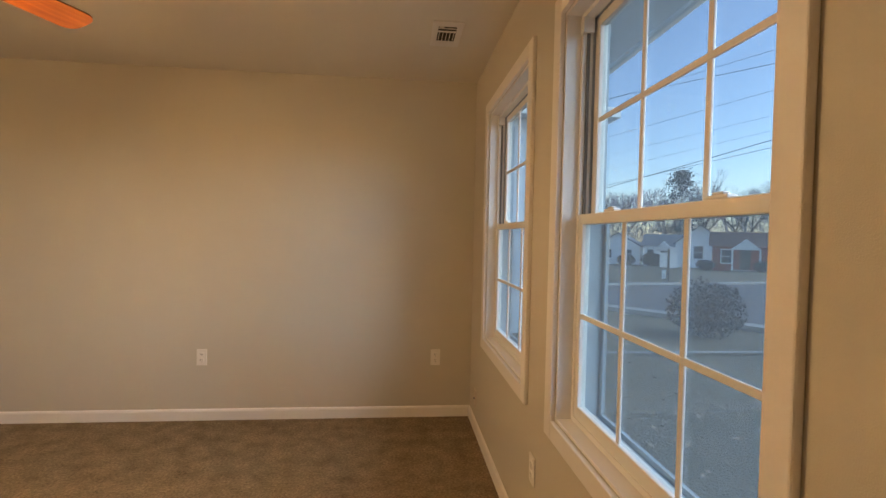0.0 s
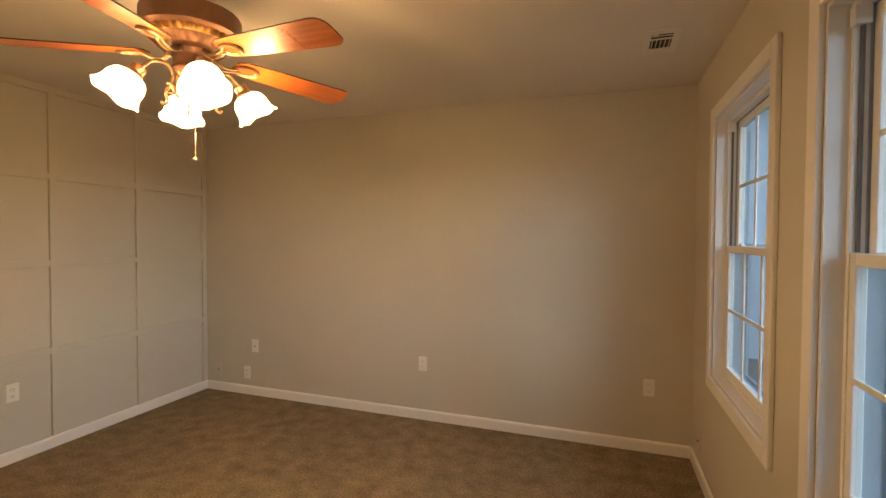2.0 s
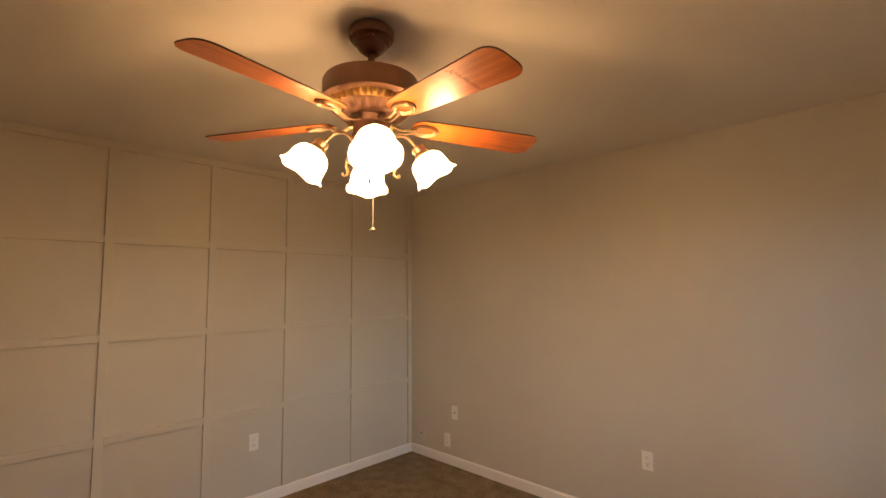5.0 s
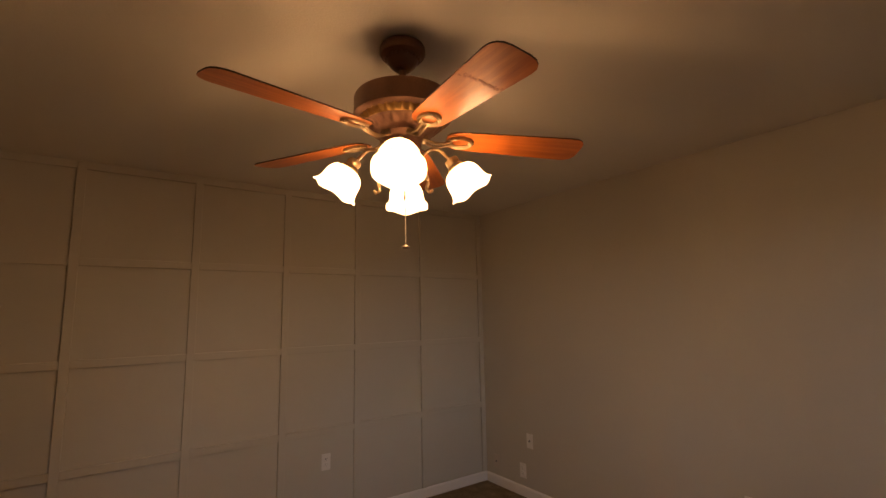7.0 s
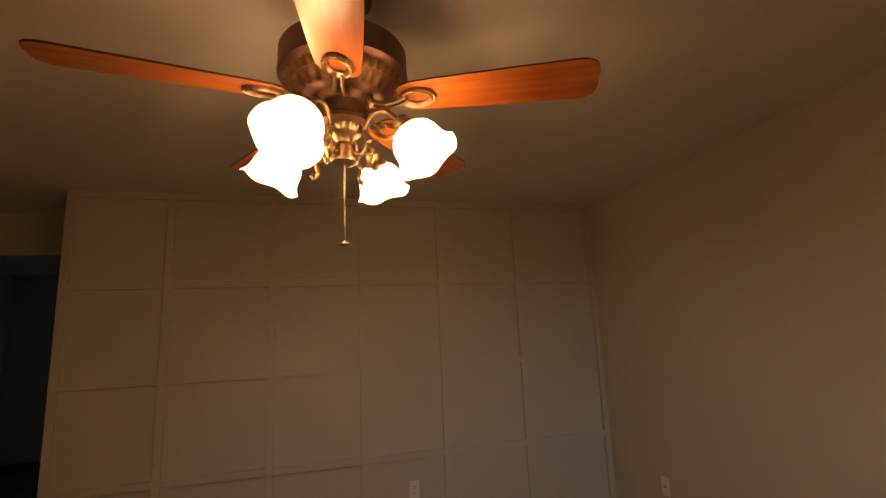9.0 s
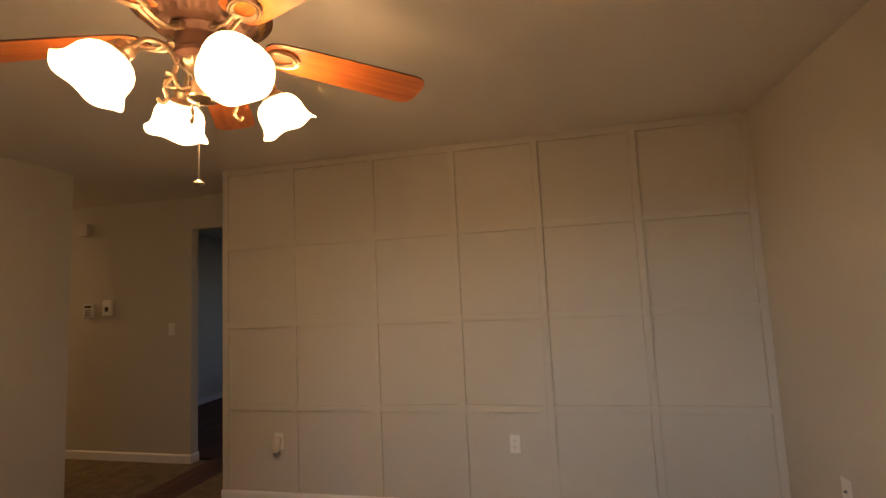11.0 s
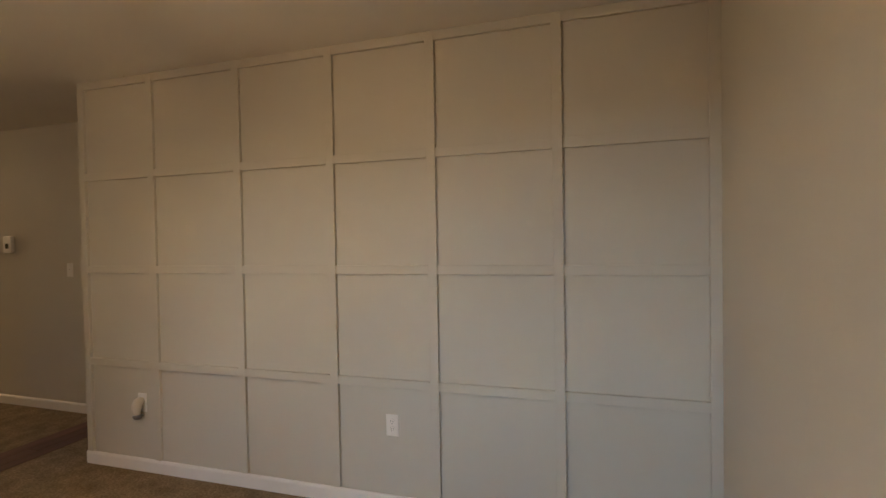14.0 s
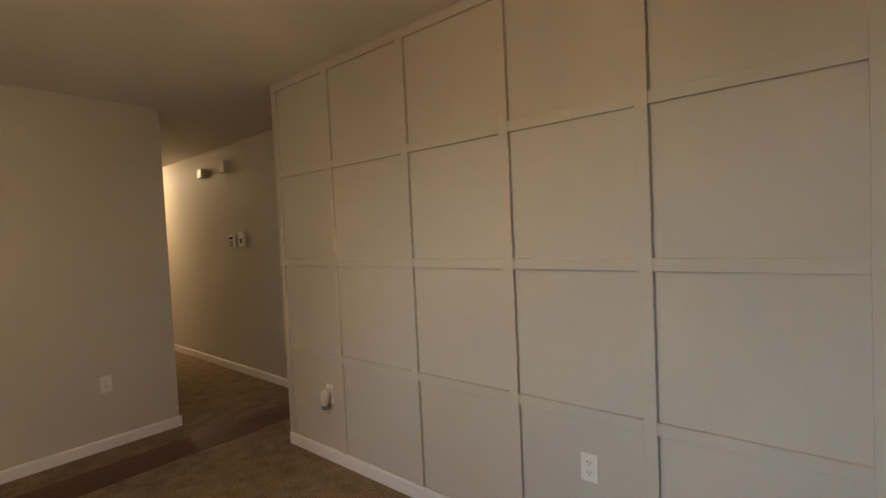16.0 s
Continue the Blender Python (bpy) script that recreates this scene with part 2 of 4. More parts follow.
def smooth_path(points, n=6):
    """Catmull-Rom through the points."""
    p = [Vector(q) for q in points]
    p = [2 * p[0] - p[1]] + p + [2 * p[-1] - p[-2]]
    out = []
    for i in range(1, len(p) - 2):
        for k in range(n):
            t = k / n
            a, b, c, d = p[i - 1], p[i], p[i + 1], p[i + 2]
            out.append(0.5 * (2 * b + (c - a) * t + (2 * a - 5 * b + 4 * c - d) * t * t + (3 * b - a - 3 * c + d) * t ** 3))
    out.append(p[-2])
    return out


# ---- structure of the rooms ----
def structure(name, bm, mat, label, category):
    return tagged(link(name, bm, mat), label, category, kind="structure")


STRIP = (-0.67, -0.35)             # the plank walkway between the two carpets
XK, YK = -4.2, -2.50               # far walls of the room behind the opening
bm = boxes((-BT - T, XE + 0.05, STRIP[1], YN + 0.05, -0.15, 0.0), (XH - TH, -BT - T, STRIP[1], 0.35, -0.15, 0.0), (XH - TH, XE + 0.05, YEND, STRIP[0], -0.15, 0.0))
structure("floor", bm, CARPET, "mottled brown cut-pile carpet over the living room and hall", "carpet")
structure("floor_base", boxes((XK - 0.1, XE + 0.1, YEND - 0.1, YN + 0.1, -0.3, -0.16)), PAINT, "plain slab under the floor coverings", "floor")
structure("ceiling", boxes((XK - 0.1, XE + 0.1, YEND - 0.1, YN + 0.1, ZC, ZC + 0.12)), CEILING, "plain off-white painted ceiling with faint texture", "ceiling")
structure("wall_north", boxes((-T - 0.3, XE + T, YN, YN + T, -0.15, ZC)), PAINT, "plain beige painted wall with outlets along it", "wall")

# east wall with its two window openings
WINDOWS = ((0.965, 1.895), (2.285, 3.175))
WZ0, WZ1 = 0.695, 2.080
bm = boxes((XE, XE + T, YEND, WINDOWS[0][0], -0.15, ZC), (XE, XE + T, WINDOWS[0][1], WINDOWS[1][0], -0.15, ZC), (XE, XE + T, WINDOWS[1][1], YN, -0.15, ZC))
for y0, y1 in WINDOWS:
    box(bm, XE, XE + T, y0, y1, -0.15, WZ0)
    box(bm, XE, XE + T, y0, y1, WZ1, ZC)
structure("wall_east", bm, PAINT, "beige painted wall with two tall white windows", "wall")

WEST = pose(0.042, 0, 0, 0, 0, 0.80)   # the panelled wall stands a little out of square
wall_west = structure("wall_west", boxes((-BT - T, -BT, YP, YN + 0.05, -0.15, ZC)), PAINT, "beige wall panelled with a square grid of battens", "wall")
wall_west.matrix_world = WEST
structure("wall_south", boxes((XS, XE, YS - T, YS, -0.15, ZC), (XS, XS + T, YEND, YS - T, -0.15, ZC)), PAINT, "beige painted wall that ends free beside the hall", "wall")
structure("wall_hall", boxes((XH - TH, XH, YEND, YH, -0.15, ZC), (XH - TH, XH, YH, 0.35, 2.132, ZC)), PAINT, "beige hall wall with a square opening under a header", "wall")
structure("wall_hall_end", boxes((XH - TH, XS + T, YEND - T, YEND, -0.15, ZC)), PAINT, "plain beige wall at the end of the hall", "wall")
structure("wall_nook", boxes((XH - TH, -BT - T, 0.35, 0.35 + T, -0.15, ZC)), PAINT, "plain beige wall behind the panelled wall", "wall")
structure("wall_kitchen_south", boxes((XK, XH - TH, YK - T, YK, -0.15, ZC)), PAINT, "plain grey-beige wall of the room behind the opening", "wall")
# Unseen openings in the west and north walls, added to brighten this room.
structure("wall_kitchen_west", boxes((XK - T, XK, YK - T, -1.4, -0.15, ZC), (XK - T, XK, 0.8, 1.2, -0.15, ZC), (XK - T, XK, -1.4, 0.8, -0.15, 0.6), (XK - T, XK, -1.4, 0.8, 2.2, ZC)), PAINT, "plain wall with an opening for daylight", "wall")
structure("wall_kitchen_north", boxes((XK - T, XK + 0.3, 1.2, 1.2 + T, -0.15, ZC), (XK + 0.3, -2.8, 1.2, 1.2 + T, -0.15, 0.9), (XK + 0.3, -2.8, 1.2, 1.2 + T, 2.1, ZC), (-2.8, XH - TH, 1.2, 1.2 + T, -0.15, ZC), (XH - TH, XH, 0.35 + T, 1.2, -0.15, ZC)), PAINT, "plain wall closing the room, with an unseen opening added for daylight", "wall")


# ---- skirting ----
def baseboard(name, x0, y0, x1, y1, nx, ny):
    """A run of skirting from one end to the other on a wall whose normal is nx, ny."""
    h, d = 0.078, 0.014
    bm = bmesh.new()
    profile = ((0, 0), (d, 0), (d, h - 0.014), (d * 0.75, h - 0.005), (d * 0.4, h), (0, h))
    ends = []
    for x, y in ((x0, y0), (x1, y1)):
        ends.append([bm.verts.new((x + nx * p, y + ny * p, q)) for p, q in profile])
    k = len(profile)
    for i in range(k):
        j = (i + 1) % k
        bm.faces.new((ends[0][i], ends[0][j], ends[1][j], ends[1][i]))
    bm.faces.new(ends[0])
    bm.faces.new(list(reversed(ends[1])))
    return structure(name, bm, TRIM, "white painted wooden skirting board", "baseboard")


baseboard("baseboard_north", 0.006, YN, XE - 0.014, YN, 0, -1)
baseboard("baseboard_east", XE, YN, XE, YS + 0.014, -1, 0)
baseboard("baseboard_west", -0.008, YP, -0.008, YN, 1, 0).matrix_world = WEST
baseboard("baseboard_south", XS - 0.014, YS, XE, YS, 0, 1)
baseboard("baseboard_hall", XH, YEND, XH, YH + 0.014, 1, 0)
baseboard("baseboard_hall_jamb", XH, YH, XH - TH, YH, 0, 1)
baseboard("baseboard_kitchen", XK, YK, XH - TH, YK, 0, 1)
baseboard("baseboard_west_end", -BT - T, YP, -0.002, YP, 0, -1).matrix_world = WEST

# ---- battens of the panelled wall ----
BW = 0.046
NORTH_EDGES = (YP + BW, 0.662, 1.288, 1.880, 2.446, 3.060, YN)
ROW_BOTTOMS = (0.638, 1.229, 1.816, ZC - BW)
for y in NORTH_EDGES:
    part("batten", box(bmesh.new(), -BT, 0.0, y - BW, y, 0.078, ZC, bevel=0.0012, segments=1), PAINT, wall_west)
for a, b in zip(NORTH_EDGES, NORTH_EDGES[1:]):
    for z in ROW_BOTTOMS:
        part("batten", box(bmesh.new(), -BT, -0.0006, a, b - BW, z, z + BW, bevel=0.0012, segments=1), PAINT, wall_west)


# ---- windows ----
def window(name, y0, y1, label, trim_cut=0.0, reveal=0.0):
    """A single-hung window with three by two panes a sash; casing, jambs and stool on the room side."""
    root = empty(name, pose(XE, (y0 + y1) / 2, WZ0), label, "window", kind="structure")
    root.matrix_world = Matrix.Identity(4)
    c, d = 0.065, 0.018
    part("casing", box(bmesh.new(), XE - d, XE, y1, y1 + c, WZ0 - c, WZ1 + c, bevel=0.004), TRIM, root)
    part("casing", box(bmesh.new(), XE - d, XE, y0 - c + trim_cut, y0 + reveal, WZ0 - c, WZ1 + c, bevel=0.004), TRIM, root)
    part("casing", box(bmesh.new(), XE - d, XE, y0 + reveal, y1, WZ1, WZ1 + c, bevel=0.004), TRIM, root)
    part("casing", box(bmesh.new(), XE - d, XE, y0 + reveal, y1, WZ0 - c, WZ0, bevel=0.004), TRIM, root)
    xf = XE + 0.052            # room face of the window unit
    xo = XE + 0.152            # outer face of the wall
    j = 0.012
    part("jamb", boxes((XE + 0.0005, xf, y0, y0 + j, WZ0, WZ1)), TRIM, root)
    part("jamb", boxes((XE + 0.0005, xf, y1 - j, y1, WZ0, WZ1)), TRIM, root)
    part("jamb", boxes((XE + 0.0005, xf, y0 + j, y1 - j, WZ1 - j, WZ1)), TRIM, root)
    part("window_sill", box(bmesh.new(), XE + 0.0005, xf, y0 + j, y1 - j, WZ0, WZ0 + j, bevel=0.003), TRIM, root)
    # vinyl frame
    f = 0.028
    def surround(x0, x1, g):
        return boxes((x0, x1, y0, y0 + g, WZ0, WZ1), (x0, x1, y1 - g, y1, WZ0, WZ1), (x0, x1, y0 + g, y1 - g, WZ1 - g, WZ1), (x0, x1, y0 + g, y1 - g, WZ0, WZ0 + g))

    # Outer half split off so that its darker colour stands for shade.
    part("shaded_frame_half", surround(xf + 0.034, xf + 0.085, f - 0.003), SHADED_FRAME, root, "outer half of the frame, shade put into its grey-blue")
    bm = surround(xf, xf + 0.034, f)
    part("window_frame", bm, VINYL, root)
    bm = boxes((xf + 0.085, xo, y0 - 0.02, y0 + 0.012, WZ0 - 0.03, WZ1 + 0.02), (xf + 0.085, xo, y1 - 0.012, y1 + 0.02, WZ0 - 0.03, WZ1 + 0.02),
               (xf + 0.085, xo, y0 + 0.012, y1 - 0.012, WZ1 - 0.012, WZ1 + 0.02), (xf + 0.085, xo + 0.03, y0 + 0.012, y1 - 0.012, WZ0 - 0.03, WZ0 + 0.008))
    part("outer_frame", bm, SHADED_FRAME, root, "outer frame with shade put into its grey-blue")
    zm = 1.386                 # middle of the meeting rail
    a0, a1 = y0 + f, y1 - f
    # dark balance tracks beside the upper sash
    part("track", boxes((xf + 0.012, xf + 0.022, a1 - 0.006, a1, zm + 0.02, WZ1 - f - 0.05)), SEAL, root, "dark sash track")
    part("track", boxes((xf + 0.012, xf + 0.022, a0, a0 + 0.006, zm + 0.02, WZ1 - f - 0.05)), SEAL, root, "dark sash track")
    part("track_cap", boxes((xf - 0.006, xf + 0.030, a1 - 0.018, a1 + 0.012, WZ1 - f - 0.05, WZ1 - f)), VINYL, root)
    part("track_cap", boxes((xf - 0.006, xf + 0.030, a0 - 0.012, a0 + 0.018, WZ1 - f - 0.05, WZ1 - f)), VINYL, root)

    def sash(nm, x0, z0, z1, s, rail_top, rail_bottom, inset):
        b0, b1 = a0 + inset, a1 - inset
        x1 = x0 + 0.028
        sh = part(nm, boxes((x0, x1, b0, b0 + s, z0, z1), (x0, x1, b1 - s, b1, z0, z1), (x0, x1, b0 + s, b1 - s, z0, z0 + rail_bottom), (x0, x1, b0 + s, b1 - s, z1 - rail_top, z1), bevel=0.003), VINYL, root)
        g0, g1, h0, h1 = b0 + s, b1 - s, z0 + rail_bottom, z1 - rail_top
        pane = part("pane", boxes((x0 + 0.012, x0 + 0.016, g0, g1, h0, h1)), GLASS, sh, "clear window glass")
        pane.visible_shadow = False
        w = 0.0085
        for k in (1, 2):
            y = g0 + (g1 - g0) * k / 3
            part("muntin", box(bmesh.new(), x0 + 0.004, x0 + 0.011, y - w, y + w, h0, h1, bevel=0.002), VINYL, sh)
        z = (h0 + h1) / 2
        part("muntin", box(bmesh.new(), x0 + 0.003, x0 + 0.0105, g0, g1, z - w, z + w, bevel=0.002), VINYL, sh)
        return sh

    sash("upper_sash", xf + 0.042, zm - 0.003, WZ1 - f, 0.034, 0.034, 0.024, 0.0)
    low = sash("lower_sash", xf + 0.002, WZ0 + f, zm + 0.018, 0.030, 0.034, 0.042, 0.0)
    for y in (y0 + 0.24, y1 - 0.24):
        bm = boxes((xf + 0.004, xf + 0.026, y - 0.032, y + 0.032, zm + 0.018, zm + 0.026), bevel=0.003)
        box(bm, xf + 0.007, xf + 0.023, y - 0.017, y + 0.017, zm + 0.026, zm + 0.032, bevel=0.004)
        part("sash_lock", bm, VINYL, low)
    # half screen frame outside
    x = xf + 0.096
    part("screen_frame", boxes((x, x + 0.012, y0 + 0.014, y0 + 0.036, WZ0 + 0.012, zm + 0.03), (x, x + 0.012, y1 - 0.036, y1 - 0.014, WZ0 + 0.012, zm + 0.03), (x, x + 0.012, y0 + 0.036, y1 - 0.036, WZ0 + 0.012, WZ0 + 0.034), (x, x + 0.012, y0 + 0.036, y1 - 0.036, zm + 0.008, zm + 0.03)), SHADED_FRAME, root, "outer screen frame with shade put into its grey-blue")
    part("insect_screen", boxes((x + 0.005, x + 0.0056, y0 + 0.034, y1 - 0.034, WZ0 + 0.032, zm + 0.010)), SCREEN, root, "fine grey insect mesh over the lower sash")
    return root


window("window_1", *WINDOWS[0], "tall white single-hung window with gridded sashes", 0.036, 0.026)
window("window_2", *WINDOWS[1], "tall white single-hung window near the room corner")

# ---- outside of the house wall and eave ----
SIDING = material("pale_siding", (0.55, 0.60, 0.66), 0.6, var=0.05)
bm = boxes((XE + T, XE + 0.150, -3, WINDOWS[0][0] - 0.02, -0.7, 2.5), (XE + T, XE + 0.150, WINDOWS[0][1] + 0.02, WINDOWS[1][0] - 0.02, -0.7, 2.5), (XE + T, XE + 0.150, WINDOWS[1][1] + 0.02, YN + T, -0.7, 2.5))
for y0, y1 in WINDOWS:
    box(bm, XE + T, XE + 0.150, y0 - 0.02, y1 + 0.02, -0.7, WZ0 - 0.03)
    box(bm, XE + T, XE + 0.150, y0 - 0.02, y1 + 0.02, WZ1 + 0.02, 2.5)
structure("outer_wall", bm, SIDING, "pale outer face of the house wall", "wall")
eave = structure("eave", boxes((XE + 0.1, XE + 0.78, -3, YN + 0.55, 2.44, 2.48), (XE + 0.78, XE + 0.80, -3, YN + 0.55, 2.42, 2.60)), SIDING, "pale blue-grey soffit of the roof overhang", "eave")
part("gutter", boxes((XE + 0.80, XE + 0.90, -3, YN + 0.60, 2.47, 2.59), bevel=0.012), VINYL, eave)


# ---- ceiling fan ----
FAN = (2.099, 1.648)
fan = empty("ceiling_fan", pose(*FAN, ZC), "bronze ceiling fan with cherry blades and four lit glass shades", "ceiling fan")


def at_fan(name, bm, mat, label="", smooth=True, parent=None):
    return part(name, bm, mat, parent or fan, label, smooth)


D = ZC + 0.007                      # profiles below are given as true heights
def rel(profile):
    return [(r, z - D, *w) for r, z, *w in profile]


at_fan("canopy", cap(lathe(rel([(0.066, 2.446), (0.076, 2.438), (0.080, 2.430), (0.080, 2.412), (0.076, 2.404), (0.066, 2.400), (0.063, 2.396), (0.058, 2.392), (0.053, 2.380), (0.044, 2.366), (0.034, 2.358), (0.028, 2.352), (0.018, 2.350)]), 40)), BRONZE)
bm = bmesh.new()
for k in range(22):
    a = 2 * math.pi * k / 22
    bmesh.ops.create_uvsphere(bm, u_segments=6, v_segments=4, radius=0.006, matrix=pose(0.057 * math.cos(a), 0.057 * math.sin(a), 2.391 - D))
at_fan("beading", bm, BRONZE)
at_fan("downrod", cap(lathe(rel([(0.0125, 2.352), (0.0125, 2.262), (0.022, 2.260), (0.022, 2.250)]), 20)), BRONZE)
at_fan("motor_housing", cap(lathe(rel([(0.03, 2.258), (0.09, 2.257), (0.150, 2.252), (0.163, 2.246), (0.167, 2.238), (0.167, 2.184), (0.169, 2.181), (0.169, 2.174), (0.162, 2.170), (0.152, 2.166), (0.146, 2.165)]), 56)), BRONZE)
at_fan("fluted_band", cap(lathe(rel([(0.146, 2.168), (0.148, 2.166, 1.0), (0.141, 2.152, 1.0), (0.135, 2.146)]), 144, flutes=36, depth=0.03)), GILT, "gold-brushed fluted band")
at_fan("motor_base", cap(lathe(rel([(0.135, 2.145), (0.130, 2.142), (0.127, 2.140, 1.0), (0.117, 2.132, 1.0), (0.109, 2.124, 1.0), (0.106, 2.121), (0.094, 2.116), (0.078, 2.112)]), 144, flutes=24, depth=0.022)), BRONZE)
at_fan("switch_housing", cap(lathe(rel([(0.080, 2.114), (0.074, 2.106), (0.066, 2.100), (0.062, 2.092), (0.062, 2.060), (0.066, 2.056), (0.066, 2.046), (0.056, 2.040), (0.050, 2.036)]), 40)), BRONZE)
at_fan("light_fitter", cap(lathe(rel([(0.050, 2.038), (0.051, 2.034, 1.0), (0.044, 2.020, 1.0), (0.040, 2.016), (0.026, 2.008), (0.020, 1.996), (0.022, 1.990), (0.030, 1.984), (0.030, 1.952), (0.036, 1.948), (0.034, 1.942), (0.018, 1.934), (0.008, 1.930)]), 72, flutes=24, depth=0.03)), BRASS)

# one blade and its iron, pointing along x
R = 0.648
bm = bmesh.new()
outline = []
for x, h in ((0.150, 0.028), (0.160, 0.042), (0.185, 0.052), (0.250, 0.057), (0.420, 0.064), (0.560, 0.069), (R - 0.050, 0.0705), (R - 0.030, 0.068), (R - 0.014, 0.059), (R - 0.004, 0.045), (R, 0.026)):
    outline.append((x, h))
pts = outline + [(x, -h) for x, h in reversed(outline)]
lo = [bm.verts.new((x, y, 0.0)) for x, y in pts]
hi = [bm.verts.new((x, y, 0.0048)) for x, y in pts]
bm.faces.new(list(reversed(lo)))
bm.faces.new(hi)
for i in range(len(pts)):
    j = (i + 1) % len(pts)
    f = bm.faces.new((lo[i], lo[j], hi[j], hi[i]))
    f.material_index = 1
blade_mesh = bpy.data.meshes.new("blade")
bmesh.ops.recalc_face_normals(bm, faces=bm.faces)
bm.to_mesh(blade_mesh)
bm.free()
blade_mesh.materials.append(BLADE)
blade_mesh.materials.append(BLADE_EDGE)


def medallion():
    """The oval ornament under a blade root with its arm to the motor."""
    bm = bmesh.new()
    steps = 36
    cx, rx, ry = 0.200, 0.047, 0.034
    rows = ((1.0, 0.0), (1.04, -0.005), (0.98, -0.010), (0.86, -0.008), (0.80, -0.011), (0.72, -0.008), (0.62, -0.004))
    rings = []
    for s, z in rows:
        wob = 0.03 if s > 0.9 else 0.0
        rings.append([bm.verts.new((cx + rx * s * (1 + wob * math.cos(18 * 2 * math.pi * k / steps)) * math.cos(2 * math.pi * k / steps), ry * s * (1 + wob * math.cos(18 * 2 * math.pi * k / steps)) * math.sin(2 * math.pi * k / steps), z)) for k in range(steps)])
    for a, b in zip(rings, rings[1:]):
        for k in range(steps):
            j = (k + 1) % steps
            bm.faces.new((a[k], a[j], b[j], b[k]))
    for side in (-1, 1):
        tube(smooth_path([(0.074, side * 0.010, -0.006), (0.105, side * 0.012, -0.020), (0.140, side * 0.009, -0.018), (0.168, side * 0.009, -0.007)], 4), 0.0050, 8, bm)
    box(bm, 0.066, 0.084, -0.018, 0.018, -0.012, 0.006, bevel=0.004)
    return bm


iron_mesh = None
SAG = (3.0, 1.6, 0.4, 0.4, 1.0)     # the blades hang unevenly
for k in range(5):
    a = -6 + 72 * k
    b = new("blade", blade_mesh)
    b.parent = fan
    b.matrix_local = pose(0, 0, 2.108 - D, 0, 0, a) @ pose(0, 0, 0, 0, SAG[k], 0) @ pose(0, 0, 0, -11, 0, 0)
    b["label"] = "glossy cherry-stained wooden blade"
    if iron_mesh is None:
        iron = part("blade_iron", medallion(), BRASS, b, "antique brass blade iron with oval medallion", True)
        iron_mesh = iron.data
    else:
        iron = new("blade_iron", iron_mesh)
        iron.parent = b
        iron["label"] = "antique brass blade iron with oval medallion"

    if k == 0:
        bm = bmesh.new()
        rng = random.Random(4)
        for i in range(26):
            y = -0.058 + 0.116 * i / 25
            x = 0.470 + 0.10 * (y + 0.058) + rng.uniform(-0.006, 0.006)
            box(bm, x, x + rng.uniform(0.004, 0.015), y, y + rng.uniform(0.003, 0.0046), -0.0006, -0.0001)
        scuff = part("scuff_mark", bm, SCUFF, b, "dark worn scuff across the blade")

# four arms with sockets, shades and bulbs
TILT = 34
for k in range(4):
    a = radians(-33 + 90 * k)
    ca, sa = math.cos(a), math.sin(a)
    turn = Matrix.Rotation(a, 4, "Z")
    path = smooth_path([(0.026, 0, 1.968 - D), (0.052, 0, 1.958 - D), (0.066, 0, 1.985 - D), (0.060, 0, 2.022 - D), (0.082, 0, 2.058 - D), (0.122, 0, 2.060 - D), (0.150, 0, 2.034 - D), (0.164, 0, 2.022 - D)], 5)
    bm = tube(path, [0.0062] * len(path), 9)
    bm.transform(turn)
    arm = at_fan("arm", bm, BRASS, "curved antique brass lamp arm")
    # scroll under the arm
    pts = []
    for i in range(22):
        s = i / 21
        ang = 1.2 + s * 6.6
        rad = 0.022 * (1 - 0.78 * s)
        pts.append((0.074 + rad * math.cos(ang), 0, 1.968 - D + rad * math.sin(ang)))
    bm = tube(pts, [0.0052 - 0.0018 * i / 21 for i in range(22)], 8)
    tube(smooth_path([(0.066, 0, 1.985 - D), (0.084, 0, 1.955 - D), (0.078, 0, 1.925 - D), (0.090, 0, 1.912 - D), (0.098, 0, 1.922 - D)], 5), [0.005] * 21, 8, bm)
    bm.transform(turn)
    at_fan("scroll", bm, BRASS, "", True, arm)
    neck = turn @ Matrix.Translation((0.164, 0, 2.022 - D)) @ Matrix.Rotation(radians(-TILT), 4, "Y")
    bm = cap(lathe([(0.012, 0.010), (0.022, 0.006), (0.025, -0.004), (0.023, -0.016), (0.026, -0.020), (0.031, -0.026), (0.031, -0.034), (0.026, -0.036)], 24, neck))
    at_fan("socket", bm, BRASS, "", True, arm)
    bell = [(0.026, -0.030), (0.030, -0.034), (0.044, -0.040), (0.054, -0.051), (0.060, -0.066), (0.062, -0.084), (0.064, -0.099, 0.3), (0.070, -0.113, 0.7), (0.079, -0.123, 1.0)]
    bm = lathe(bell, 48, neck, scallop=lambda t: 0.0045 * math.cos(5 * t))
    sh = at_fan("lamp_shade", bm, SHADE, "glowing frosted glass tulip shade with a scalloped rim")
    sh.modifiers.new("thickness", "SOLIDIFY").thickness = 0.003
    bm = bmesh.new()
    bmesh.ops.create_uvsphere(bm, u_segments=16, v_segments=10, radius=0.024, matrix=neck @ pose(0, 0, -0.085))
    at_fan("bulb", bm, BULB, "", True, sh)
    bulb_light = bpy.data.lights.new("bulb_light", "POINT")
    bulb_light.energy, bulb_light.color, bulb_light.shadow_soft_size = BULB_WATTS, (1.0, 0.68, 0.36), 0.026
    bulb_ob = new("bulb_light", bulb_light)
    bulb_ob.matrix_world = pose(*FAN, ZC) @ neck @ pose(0, 0, -0.085)

